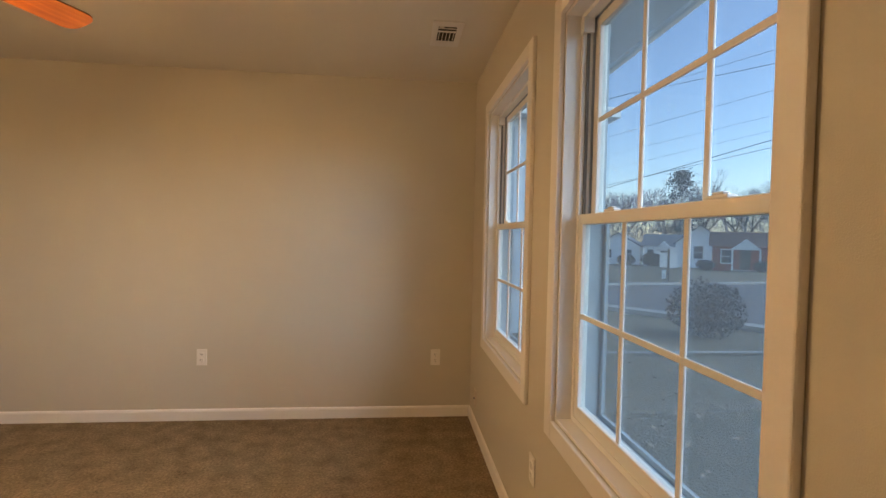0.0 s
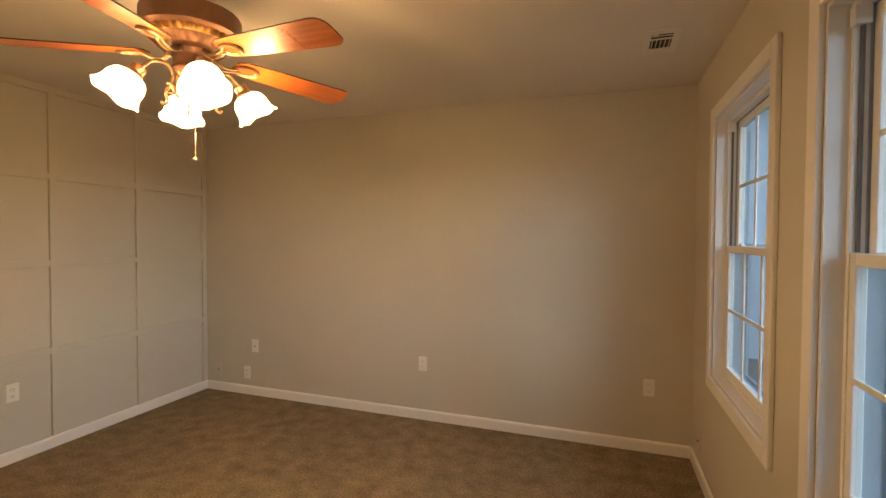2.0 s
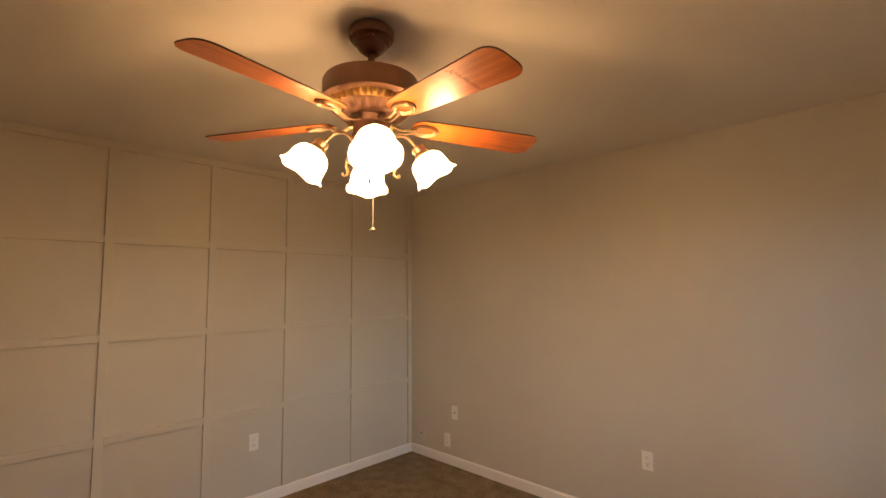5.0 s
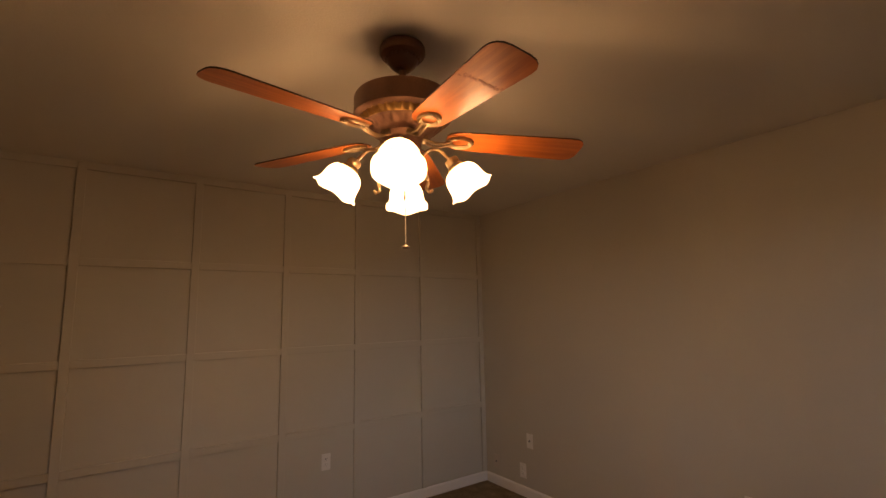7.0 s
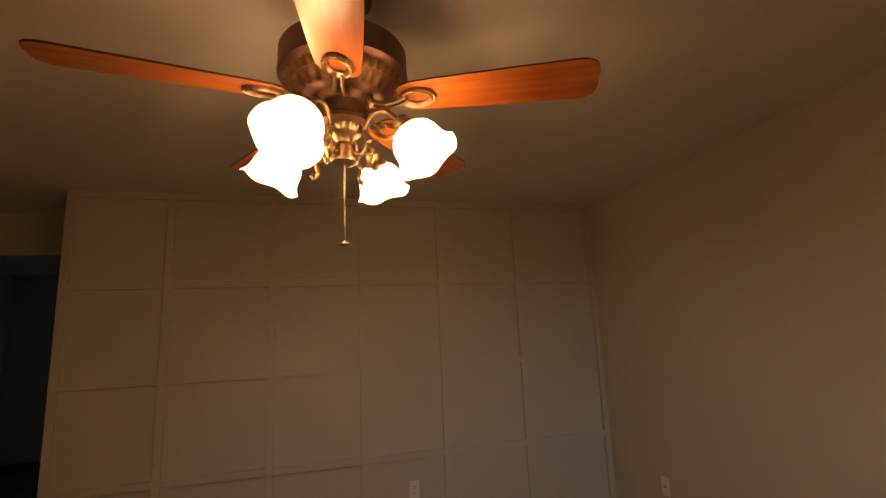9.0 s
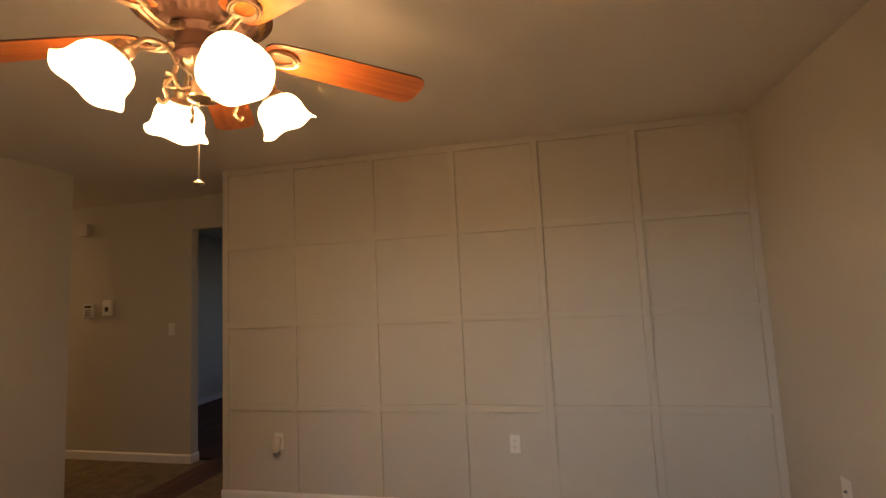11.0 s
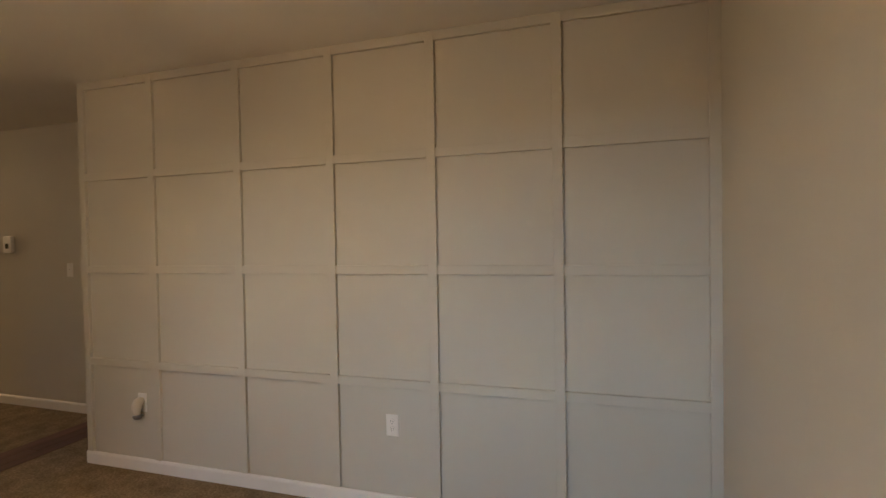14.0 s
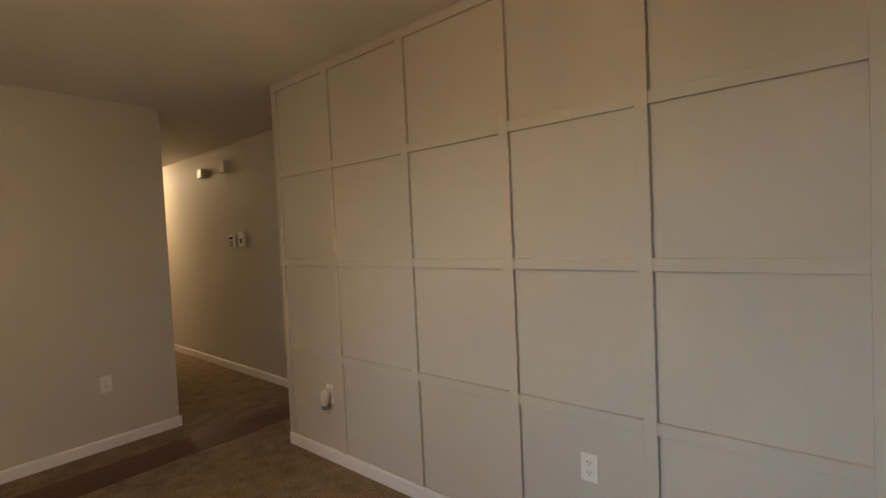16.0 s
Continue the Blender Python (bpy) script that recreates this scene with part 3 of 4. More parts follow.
# pull chain with its end knob
PX, PY = 0.012, 0.0
bm = bmesh.new()
for i in range(46):
    bmesh.ops.create_icosphere(bm, subdivisions=1, radius=0.0024, matrix=pose(PX, PY, 1.932 - D - 0.0042 * i))
chain = at_fan("pull_chain", bm, STEEL, "thin beaded metal pull chain")
bm = cap(lathe([(0.003, 0.008), (0.0045, 0.004), (0.0125, 0.002), (0.0135, -0.002), (0.010, -0.006), (0.003, -0.008)], 20, pose(PX, PY, 1.728 - D)))
at_fan("pull_knob", bm, STEEL, "", True, chain)

# ---- ceiling vent ----
vent = empty("ceiling_vent", pose(3.785, 2.930, ZC), "small white metal ceiling vent with a dark grille", "air vent")
VW, VL = 0.082, 0.152
bm = bmesh.new()
for s in ((-VW, -0.050, -VL, VL), (0.050, VW, -VL, VL), (-0.050, 0.050, -VL, -0.100), (-0.050, 0.050, 0.085, VL), (-0.050, 0.050, -0.042, -0.032)):
    box(bm, s[0], s[1], s[2], s[3], -0.008, -0.001, bevel=0.0015, segments=1)
part("vent_frame", bm, TRIM, vent)
part("backing", boxes((-0.05, 0.05, -0.10, 0.085, -0.0022, -0.0012)), DARK, vent, "dark duct opening")
for k in range(5):
    x = -0.040 + 0.020 * k
    part("slat", boxes((x - 0.0015, x + 0.0015, -0.032, 0.085, -0.007, -0.0025)), CEILING, vent)
part("slat", boxes((-0.05, 0.05, -0.075, -0.072, -0.007, -0.0025)), CEILING, vent)
part("lever", box(bmesh.new(), -0.046, -0.020, -0.110, -0.094, -0.013, -0.004, bevel=0.002), CEILING, vent)


# ---- wall plates ----
def plate(name, m, kind, label, category, mat=None, group=""):
    """A wall plate in its own plane: x across, z up, facing -y."""
    root = empty(name, m, label, category, group)
    w, h = 0.035, 0.0575
    body = mat or PLASTIC
    part("cover_plate", box(bmesh.new(), -w, w, -0.006, -0.0005, -h, h, bevel=0.0028), body, root)
    if kind == "outlet":
        for z in (-0.020, 0.020):
            bm = lathe([(0.0165, 0.0), (0.0165, 0.0024), (0.0145, 0.003)], 24, pose(0, -0.006, z, 90))
            cap(bm)
            face = part("receptacle", bm, body, root)
            part("slot", boxes((-0.0075, -0.0050, -0.0096, -0.0088, z - 0.001, z + 0.008), (0.0050, 0.0075, -0.0096, -0.0088, z - 0.001, z + 0.007), (-0.002, 0.002, -0.0096, -0.0088, z - 0.010, z - 0.006)), DARK, face)
        part("screw", cap(lathe([(0.003, 0), (0.0025, 0.001)], 10, pose(0, -0.006, 0, 90))), body, root)
    elif kind == "switch":
        part("toggle", box(bmesh.new(), -0.005, 0.005, -0.016, -0.006, 0.000, 0.012, bevel=0.002), body, root)
        for z in (-0.030, 0.030):
            part("screw", cap(lathe([(0.003, 0), (0.0025, 0.001)], 10, pose(0, -0.006, z, 90))), body, root)
    elif kind == "jack":
        part("jack", cap(lathe([(0.0075, 0), (0.007, 0.002), (0.005, 0.003), (0.005, 0.009)], 16, pose(0, -0.006, 0, 90))), GREY, root)
        for z in (-0.030, 0.030):
            part("screw", cap(lathe([(0.003, 0), (0.0025, 0.001)], 10, pose(0, -0.006, z, 90))), body, root)
    return root


NORTH_M = lambda x, z: pose(x, YN, z)
WEST_M = lambda y, z: WEST @ pose(-BT, y, z, 0, 0, 90)
EAST_M = lambda y, z: pose(XE, y, z, 0, 0, -90)
SOUTH_M = lambda x, z: pose(x, YS, z, 0, 0, 180)
HALL_M = lambda y, z: pose(XH, y, z, 0, 0, 90)
plate("wall_outlet", NORTH_M(3.826, 0.436), "outlet", "white duplex outlet on the beige wall near the window corner", "outlet")
plate("wall_outlet", NORTH_M(2.189, 0.443), "outlet", "white duplex outlet low on the plain beige wall", "outlet")
plate("wall_outlet", NORTH_M(0.459, 0.199), "outlet", "white duplex outlet just above the skirting", "outlet")
plate("wall_plate", NORTH_M(0.551, 0.448), "jack", "white blank wall plate with a small jack", "wall plate")
plate("cable_plate", NORTH_M(0.130, 0.195), "jack", "beige painted-over cable plate near the corner", "wall plate", DULL_PLASTIC)
plate("wall_outlet", WEST_M(2.184, 0.440), "outlet", "white duplex outlet inside a wall panel", "outlet")
plate("wall_outlet", WEST_M(0.508, 0.423), "outlet", "white duplex outlet holding a plug-in air freshener", "outlet")
plate("wall_outlet", EAST_M(2.130, 0.405), "outlet", "white duplex outlet below the space between two windows", "outlet")
plate("cable_plate", EAST_M(3.470, 0.215), "jack", "beige painted-over plate near the room corner", "wall plate", DULL_PLASTIC)
plate("wall_outlet", SOUTH_M(0.836, 0.455), "outlet", "white duplex outlet near the free wall end", "outlet")
plate("light_switch", HALL_M(-1.000, 1.205), "switch", "white toggle light switch beside the hall opening", "light switch")
plate("wall_outlet", pose(-2.05, YK, 0.45, 0, 0, 180), "outlet", "white outlet on the wall of the room behind the opening", "outlet")

# plug-in air freshener
fresh = empty("air_freshener", WEST_M(0.508, 0.423), "cream plug-in air freshener with a grey tip, in the outlet", "air freshener")
bm = bmesh.new()
path = smooth_path([(0.0, -0.008, 0.012), (0.0, -0.030, 0.010), (0.001, -0.044, -0.012), (0.002, -0.048, -0.040), (0.003, -0.044, -0.066)], 5)
tube(path, [0.016 + 0.013 * math.sin(math.pi * min(1, (i + 5) / 26)) for i in range(len(path))], 16, bm)
part("body", bm, CREAM, fresh, "", True)
bm = cap(lathe([(0.020, 0.008), (0.027, 0.0), (0.027, -0.010), (0.020, -0.020), (0.008, -0.024)], 24, pose(0.004, -0.042, -0.068)))
part("tip", bm, GREY, fresh, "grey plastic tip", True)

# ---- hall devices ----
keypad = empty("alarm_keypad", HALL_M(-1.960, 1.410), "white alarm keypad with a dark display on the hall wall", "keypad")
part("body", box(bmesh.new(), -0.058, 0.058, -0.026, -0.0005, -0.065, 0.065, bevel=0.006), PLASTIC, keypad)
part("display", boxes((-0.042, 0.042, -0.0275, -0.026, 0.026, 0.050)), DARK, keypad, "dark display")
for i in range(3):
    for j in range(3):
        part("key", box(bmesh.new(), -0.036 + 0.026 * i, -0.016 + 0.026 * i, -0.029, -0.026, -0.048 + 0.022 * j, -0.034 + 0.022 * j, bevel=0.001, segments=1), GREY, keypad)
thermo = empty("thermostat", HALL_M(-1.728, 1.428), "white thermostat with a small dark screen on the hall wall", "thermostat")
part("body", box(bmesh.new(), -0.052, 0.052, -0.032, -0.0005, -0.075, 0.075, bevel=0.006), PLASTIC, thermo)
part("screen", boxes((-0.018, 0.022, -0.0335, -0.032, -0.034, 0.010)), DARK, thermo, "dark screen")
chime = empty("door_chime", HALL_M(-2.58, 2.205), "small white box high on the hall wall", "door chime")
part("cover", box(bmesh.new(), -0.055, 0.055, -0.055, -0.0005, -0.050, 0.050, bevel=0.006), PLASTIC, chime)
part("grille", boxes(*[(-0.04, 0.04, -0.0565, -0.055, z, z + 0.004) for z in (-0.02, -0.008, 0.004)]), PLASTIC, chime)
sensor = empty("alarm_siren", HALL_M(-2.02, 2.210), "small beige box high on the hall wall", "alarm siren")
part("cover", box(bmesh.new(), -0.055, 0.055, -0.050, -0.0005, -0.060, 0.060, bevel=0.006), DULL_PLASTIC, sensor)
part("grille", boxes(*[(-0.035, 0.035, -0.0515, -0.050, z, z + 0.004) for z in (-0.02, -0.008, 0.004)]), DULL_PLASTIC, sensor)

# hall ceiling light, the source of the warm glow in the hall
hall_lamp = empty("hall_ceiling_light", pose(-0.10, -4.20, ZC), "lit warm frosted dome light on the hall ceiling", "ceiling light")
part("base", cap(lathe([(0.15, -0.001), (0.15, -0.02), (0.14, -0.024)], 32)), BRONZE, hall_lamp)
part("dome", cap(lathe([(0.138, -0.022), (0.132, -0.05), (0.10, -0.078), (0.05, -0.092), (0.006, -0.095)], 32)), HALL_GLOW, hall_lamp, "glowing frosted glass dome", True)

# ---- outdoors ----
ASPHALT = material("asphalt", (0.075, 0.068, 0.074), 0.9, var=0.18, scale=0.6, fine=30, fine_var=0.12, bump=0.004, bump_scale=60)
GRASS = material("winter_lawn", (0.085, 0.078, 0.042), 0.95, var=0.35, scale=0.9, fine=24, fine_var=0.25, bump=0.03, bump_scale=40, tone=(0.175, 0.130, 0.080))
CONCRETE = material("pale_concrete", (0.25, 0.24, 0.225), 0.85, var=0.12, scale=1.2, fine=30, fine_var=0.08, bump=0.002, bump_scale=80)
BARK = material("bark", (0.12, 0.10, 0.095), 0.9, var=0.3, scale=3)
# Twigs, woods and needles have the distance haze mixed into their base colours.
TWIG = material("haze_tinted_twigs", (0.20, 0.165, 0.185), 0.9, var=0.3, scale=2)
WOODS = material("haze_tinted_woods", (0.22, 0.190, 0.225), 0.9, var=0.25, scale=0.4)
NEEDLE = material("haze_tinted_needles", (0.16, 0.18, 0.185), 0.8, var=0.35, scale=2)
SHRUB = material("shrub_leaves", (0.055, 0.046, 0.042), 0.9, var=0.22, scale=9)
HOUSE_WHITE = material("white_clapboard", (0.84, 0.85, 0.86), 0.6, var=0.05, scale=2)
ROOF_GREY = material("grey_shingles", (0.13, 0.14, 0.16), 0.9, var=0.2, scale=3)
ROOF_BROWN = material("brown_shingles", (0.085, 0.045, 0.040), 0.9, var=0.2, scale=3)
PANE_DARK = material("dark_house_window", (0.05, 0.06, 0.08), 0.15)
DOOR_DARK = material("dark_door", (0.05, 0.04, 0.04), 0.5)
CABLE = material("power_cable", (0.03, 0.03, 0.035), 0.7)
POLE = material("weathered_pole", (0.12, 0.10, 0.085), 0.9, var=0.25, scale=5)
SIGN = material("white_sign", (0.75, 0.75, 0.74), 0.5)
LEAF = material("dry_leaf", (0.30, 0.225, 0.15), 0.8, var=0.35, scale=30)


def brick_material():
    m = material("red_brick", (0.20, 0.060, 0.045), 0.85, var=0.2, scale=4)
    n, l = m.node_tree.nodes, m.node_tree.links
    tex, co = n.new("ShaderNodeTexBrick"), n.new("ShaderNodeTexCoord")
    mp = n.new("ShaderNodeMapping")
    mp.inputs["Rotation"].default_value = (radians(90), 0, 0)
    tex.inputs["Scale"].default_value = 4.5
    tex.inputs["Color1"].default_value, tex.inputs["Color2"].default_value, tex.inputs["Mortar"].default_value = (0.30, 0.060, 0.048, 1), (0.22, 0.045, 0.038, 1), (0.20, 0.12, 0.10, 1)
    l.new(co.outputs["Object"], mp.inputs[0])
    l.new(mp.outputs[0], tex.inputs["Vector"])
    l.new(tex.outputs[0], n["Principled BSDF"].inputs["Base Color"])
    return m


BRICK = brick_material()


def ground_z(y):
    d = max(0.0, y - 2.0)
    return -0.47 - 0.016 * min(d, 20.0) - 0.038 * max(0.0, min(d - 20.0, 50.0)) - 0.010 * max(0.0, min(d - 70.0, 300.0))


def sheet(x0, x1, ys, lift, nx=1):
    bm = bmesh.new()
    rows = [[bm.verts.new((x0 + (x1 - x0) * i / nx, y, ground_z(y) + lift)) for i in range(nx + 1)] for y in ys]
    for a, b in zip(rows, rows[1:]):
        for i in range(nx):
            bm.faces.new((a[i], a[i + 1], b[i + 1], b[i]))
    return bm


structure("ground", sheet(-1500, 1500, (-1500, -50, 2, 10, 22, 40, 72, 150, 372, 2500), 0.0), GRASS, "dull winter lawn sloping gently down to the street", "ground")
NEAR_KERB = ((6.0, 18.5), (7.3, 16.0), (8.9, 13.2), (10.4, 11.0), (11.4, 9.0), (11.9, 6.5), (12.0, 0.0), (12.0, -120.0))
FAR_KERB = ((-150.0, -4.0), (6.0, 19.4), (12.0, 20.2), (22.0, 22.2), (60.0, 30.0), (300.0, 80.0))


def ribbon(path, width, lift, drop):
    """A flat band of the given width along the outer side of a line on the ground, with its own thickness."""
    bm = bmesh.new()
    rows = []
    for i, (x, y) in enumerate(path):
        x0, y0 = path[max(i - 1, 0)]
        x1, y1 = path[min(i + 1, len(path) - 1)]
        d = Vector((y1 - y0, x0 - x1, 0)).normalized() * width
        rows.append([bm.verts.new((x + d.x * u, y + d.y * u, ground_z(y) + v)) for u, v in ((0, -drop), (0, lift), (1, lift), (1, -drop))])
    for a, b in zip(rows, rows[1:]):
        for i in range(3):
            bm.faces.new((a[i], a[i + 1], b[i + 1], b[i]))
    bm.faces.new(rows[0])
    bm.faces.new(list(reversed(rows[-1])))
    return bm


bm = bmesh.new()
street = ((-150, -30, -4.0), (-20, 13.5, 15.2), (6, 18.5, 19.4), (7.3, 16.0, 19.6), (8.9, 13.2, 19.8), (10.4, 11.0, 20.0), (11.4, 9.0, 20.1), (11.9, 6.5, 20.2), (12.0, -120.0, 20.2), (22.0, -120.0, 22.2), (60.0, -120.0, 30.0))
rows = []
for x, y0, y1 in street:
    rows.append([bm.verts.new((x, y0 + (y1 - y0) * k / 8, ground_z(y0 + (y1 - y0) * k / 8) + 0.02)) for k in range(9)])
for a, b in zip(rows, rows[1:]):
    for k in range(8):
        bm.faces.new((a[k], b[k], b[k + 1], a[k + 1]))
structure("road", bm, ASPHALT, "wide grey asphalt street corner", "road")
structure("kerb_near", ribbon(NEAR_KERB, -0.40, 0.12, 0.10), CONCRETE, "pale concrete kerb and walk curving round the lawn", "kerb")
structure("kerb_far", ribbon(FAR_KERB, -0.30, 0.12, 0.10), CONCRETE, "pale concrete kerb on the far side of the street", "kerb")
structure("path_edge", sheet(6.2, 12.0, (7.45, 7.58), 0.05), CONCRETE, "thin pale garden edging across the lawn", "edging")


def far_house(name, x, y, w, d, wall_h, roof_h, turn, wall_mat, roof_mat, label, gable, openings, porch=None):
    """A small one-storey house; gable: 'x' has its ridge along x, 'y' along y. openings on the face towards the street."""
    z = ground_z(y) - 0.1
    h = empty(name, pose(x, y, z, 0, 0, turn), label, "house")
    part("house_wall", boxes((-w / 2, w / 2, 0, d, 0, wall_h)), wall_mat, h)
    o = 0.35
    bm = bmesh.new()
    if gable == "x":
        q = [(-w / 2 - o, -o, wall_h - 0.05), (w / 2 + o, -o, wall_h - 0.05), (w / 2 + o, d + o, wall_h - 0.05), (-w / 2 - o, d + o, wall_h - 0.05), (-w / 2 - o, d / 2, wall_h + roof_h), (w / 2 + o, d / 2, wall_h + roof_h)]
        v = [bm.verts.new(p) for p in q]
        for f in ((0, 1, 5, 4), (2, 3, 4, 5), (0, 4, 3), (1, 2, 5), (3, 2, 1, 0)):
            bm.faces.new([v[i] for i in f])
        part("roof", bm, roof_mat, h)
    else:
        q = [(-w / 2, 0, wall_h), (w / 2, 0, wall_h), (0, 0, wall_h + roof_h), (-w / 2, d, wall_h), (w / 2, d, wall_h), (0, d, wall_h + roof_h)]
        v = [bm.verts.new(p) for p in q]
        for f in ((0, 1, 2), (5, 4, 3), (0, 2, 5, 3), (1, 4, 5, 2), (0, 3, 4, 1)):
            bm.faces.new([v[i] for i in f])
        part("gable", bm, wall_mat, h)
        bm = bmesh.new()
        for s in (-1, 1):
            a = [(s * (w / 2 + o), -o, wall_h - o * roof_h / (w / 2)), (0, -o, wall_h + roof_h), (0, d + o, wall_h + roof_h), (s * (w / 2 + o), d + o, wall_h - o * roof_h / (w / 2))]
            lo = [bm.verts.new(p) for p in a]
            hi = [bm.verts.new((p[0], p[1], p[2] + 0.12)) for p in a]
            bm.faces.new(lo)
            bm.faces.new(list(reversed(hi)))
            for i in range(4):
                bm.faces.new((lo[i], lo[(i + 1) % 4], hi[(i + 1) % 4], hi[i]))
        part("roof", bm, roof_mat, h)
    for kind, cx, cz, ww, hh in openings:
        if kind == "window":
            fr = part("house_window", boxes((cx - ww / 2 - 0.1, cx + ww / 2 + 0.1, -0.05, -0.005, cz - hh / 2 - 0.1, cz - hh / 2), (cx - ww / 2 - 0.1, cx + ww / 2 + 0.1, -0.05, -0.005, cz + hh / 2, cz + hh / 2 + 0.1), (cx - ww / 2 - 0.1, cx - ww / 2, -0.05, -0.005, cz - hh / 2, cz + hh / 2), (cx + ww / 2, cx + ww / 2 + 0.1, -0.05, -0.005, cz - hh / 2, cz + hh / 2), (cx - ww / 2, cx + ww / 2, -0.045, -0.005, cz - 0.03, cz + 0.03)), SIGN, h)
            part("pane", boxes((cx - ww / 2, cx + ww / 2, -0.03, -0.008, cz - hh / 2, cz - 0.03), (cx - ww / 2, cx + ww / 2, -0.03, -0.008, cz + 0.03, cz + hh / 2)), PANE_DARK, fr)
        else:
            part("house_door", boxes((cx - ww / 2, cx + ww / 2, -0.06, -0.005, 0.25, 0.25 + hh)), DOOR_DARK if kind == "door" else SIGN, h)
    if porch:
        cx, pw, pd = porch
        bm = bmesh.new()
        q = [(cx - pw / 2, -pd, wall_h - 0.35), (cx + pw / 2, -pd, wall_h - 0.35), (cx, -pd, wall_h + 0.75), (cx - pw / 2, 0, wall_h - 0.35), (cx + pw / 2, 0, wall_h - 0.35), (cx, 0, wall_h + 0.75)]
        v = [bm.verts.new(p) for p in q]
        for f in ((0, 1, 2), (0, 2, 5, 3), (1, 4, 5, 2), (0, 3, 4, 1)):
            bm.faces.new([v[i] for i in f])
        part("porch_roof", bm, SIGN, h)
        for s in (-1, 1):
            part("porch_post", boxes((cx + s * (pw / 2 - 0.15) - 0.07, cx + s * (pw / 2 - 0.15) + 0.07, -pd + 0.05, -pd + 0.19, 0.2, wall_h - 0.35)), SIGN, h)
        part("porch_step", boxes((cx - pw / 2, cx + pw / 2, -pd, 0, 0, 0.22)), CONCRETE, h)
    return h


far_house("brick_house", 40.9, 45.0, 8.0, 7.5, 2.7, 1.6, -35, BRICK, ROOF_BROWN, "small red brick house with a white gabled porch", "x",
          (("window", -2.75, 1.6, 0.9, 1.4), ("door", -1.05, 0, 1.0, 2.1), ("window", 1.9, 1.6, 1.2, 1.4)), (-1.05, 2.7, 1.5))
far_house("white_house", 44.6, 59.5, 6.0, 5.0, 3.5, 2.4, -35, HOUSE_WHITE, ROOF_GREY, "small white clapboard house with its gable to the street", "y",
          (("window", -0.2, 2.2, 1.1, 1.7),))
far_house("white_house", 45.2, 68.4, 6.5, 7.0, 3.2, 1.9, -35, HOUSE_WHITE, ROOF_GREY, "low white house under a grey roof with a dark door", "x",
          (("window", -2.3, 1.9, 0.9, 1.4), ("door", -0.3, 0, 1.0, 2.2), ("window", 2.0, 1.9, 1.3, 1.4)), (-0.3, 2.3, 1.2))
far_house("white_house", 40.6, 75.1, 7.0, 7.0, 3.2, 2.2, -35, HOUSE_WHITE, ROOF_GREY, "small white house behind bushes", "y",
          (("window", -1.5, 1.9, 0.9, 1.4), ("window", 1.7, 1.9, 0.9, 1.4)))


def bare_tree(name, x, y, height, seed, label, mat=BARK):
    rng = random.Random(seed)
    z = ground_z(y) - 0.1
    root = empty(name, pose(x, y, z), label, "tree", "bare trees behind the houses")
    trunk, crown = bmesh.new(), bmesh.new()
    top = height * 0.42
    tr = [Vector((0.04 * height * rng.uniform(-1, 1) * t, 0.04 * height * rng.uniform(-1, 1) * t, top * t)) for t in (0, 0.35, 0.7, 1.0)]
    r0 = 0.016 * height
    tube(tr, [r0, r0 * 0.85, r0 * 0.7, r0 * 0.55], 7, trunk)

    def limb(p, d, length, r, level):
        bend = d + Vector((rng.uniform(-0.25, 0.25), rng.uniform(-0.25, 0.25), rng.uniform(0.0, 0.25)))
        mid = p + d * length * 0.5
        end = mid + bend.normalized() * length * 0.5
        tube([p, mid, end], [r, r * 0.7, r * 0.4], 3 if level > 1 else 5, crown if level else trunk)
        if level < 3:
            for _ in range((5, 5, 4)[level]):
                s = rng.uniform(0.35, 1.0)
                q = p + (mid - p) * min(1, s * 2) if s < 0.5 else mid + (end - mid) * (s * 2 - 1)
                nd = (bend.normalized() + Vector((rng.uniform(-0.9, 0.9), rng.uniform(-0.9, 0.9), rng.uniform(-0.1, 0.7)))).normalized()
                limb(q, nd, length * rng.uniform(0.45, 0.7), max(r * 0.45, 0.022), level + 1)

    for k in range(6):
        a = k * 1.05 + rng.uniform(-0.3, 0.3)
        limb(tr[2] + (tr[3] - tr[2]) * rng.random(), Vector((math.cos(a) * 0.7, math.sin(a) * 0.7, rng.uniform(0.6, 1.2))).normalized(), height * rng.uniform(0.25, 0.36), r0 * 0.45, 0)
    part("trunk", trunk, mat, root)
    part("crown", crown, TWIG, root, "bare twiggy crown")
    return root


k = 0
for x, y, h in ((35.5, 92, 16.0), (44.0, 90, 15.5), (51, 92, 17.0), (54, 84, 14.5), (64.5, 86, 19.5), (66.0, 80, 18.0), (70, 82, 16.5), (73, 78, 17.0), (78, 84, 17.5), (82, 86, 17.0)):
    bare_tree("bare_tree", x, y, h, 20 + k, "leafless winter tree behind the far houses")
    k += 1


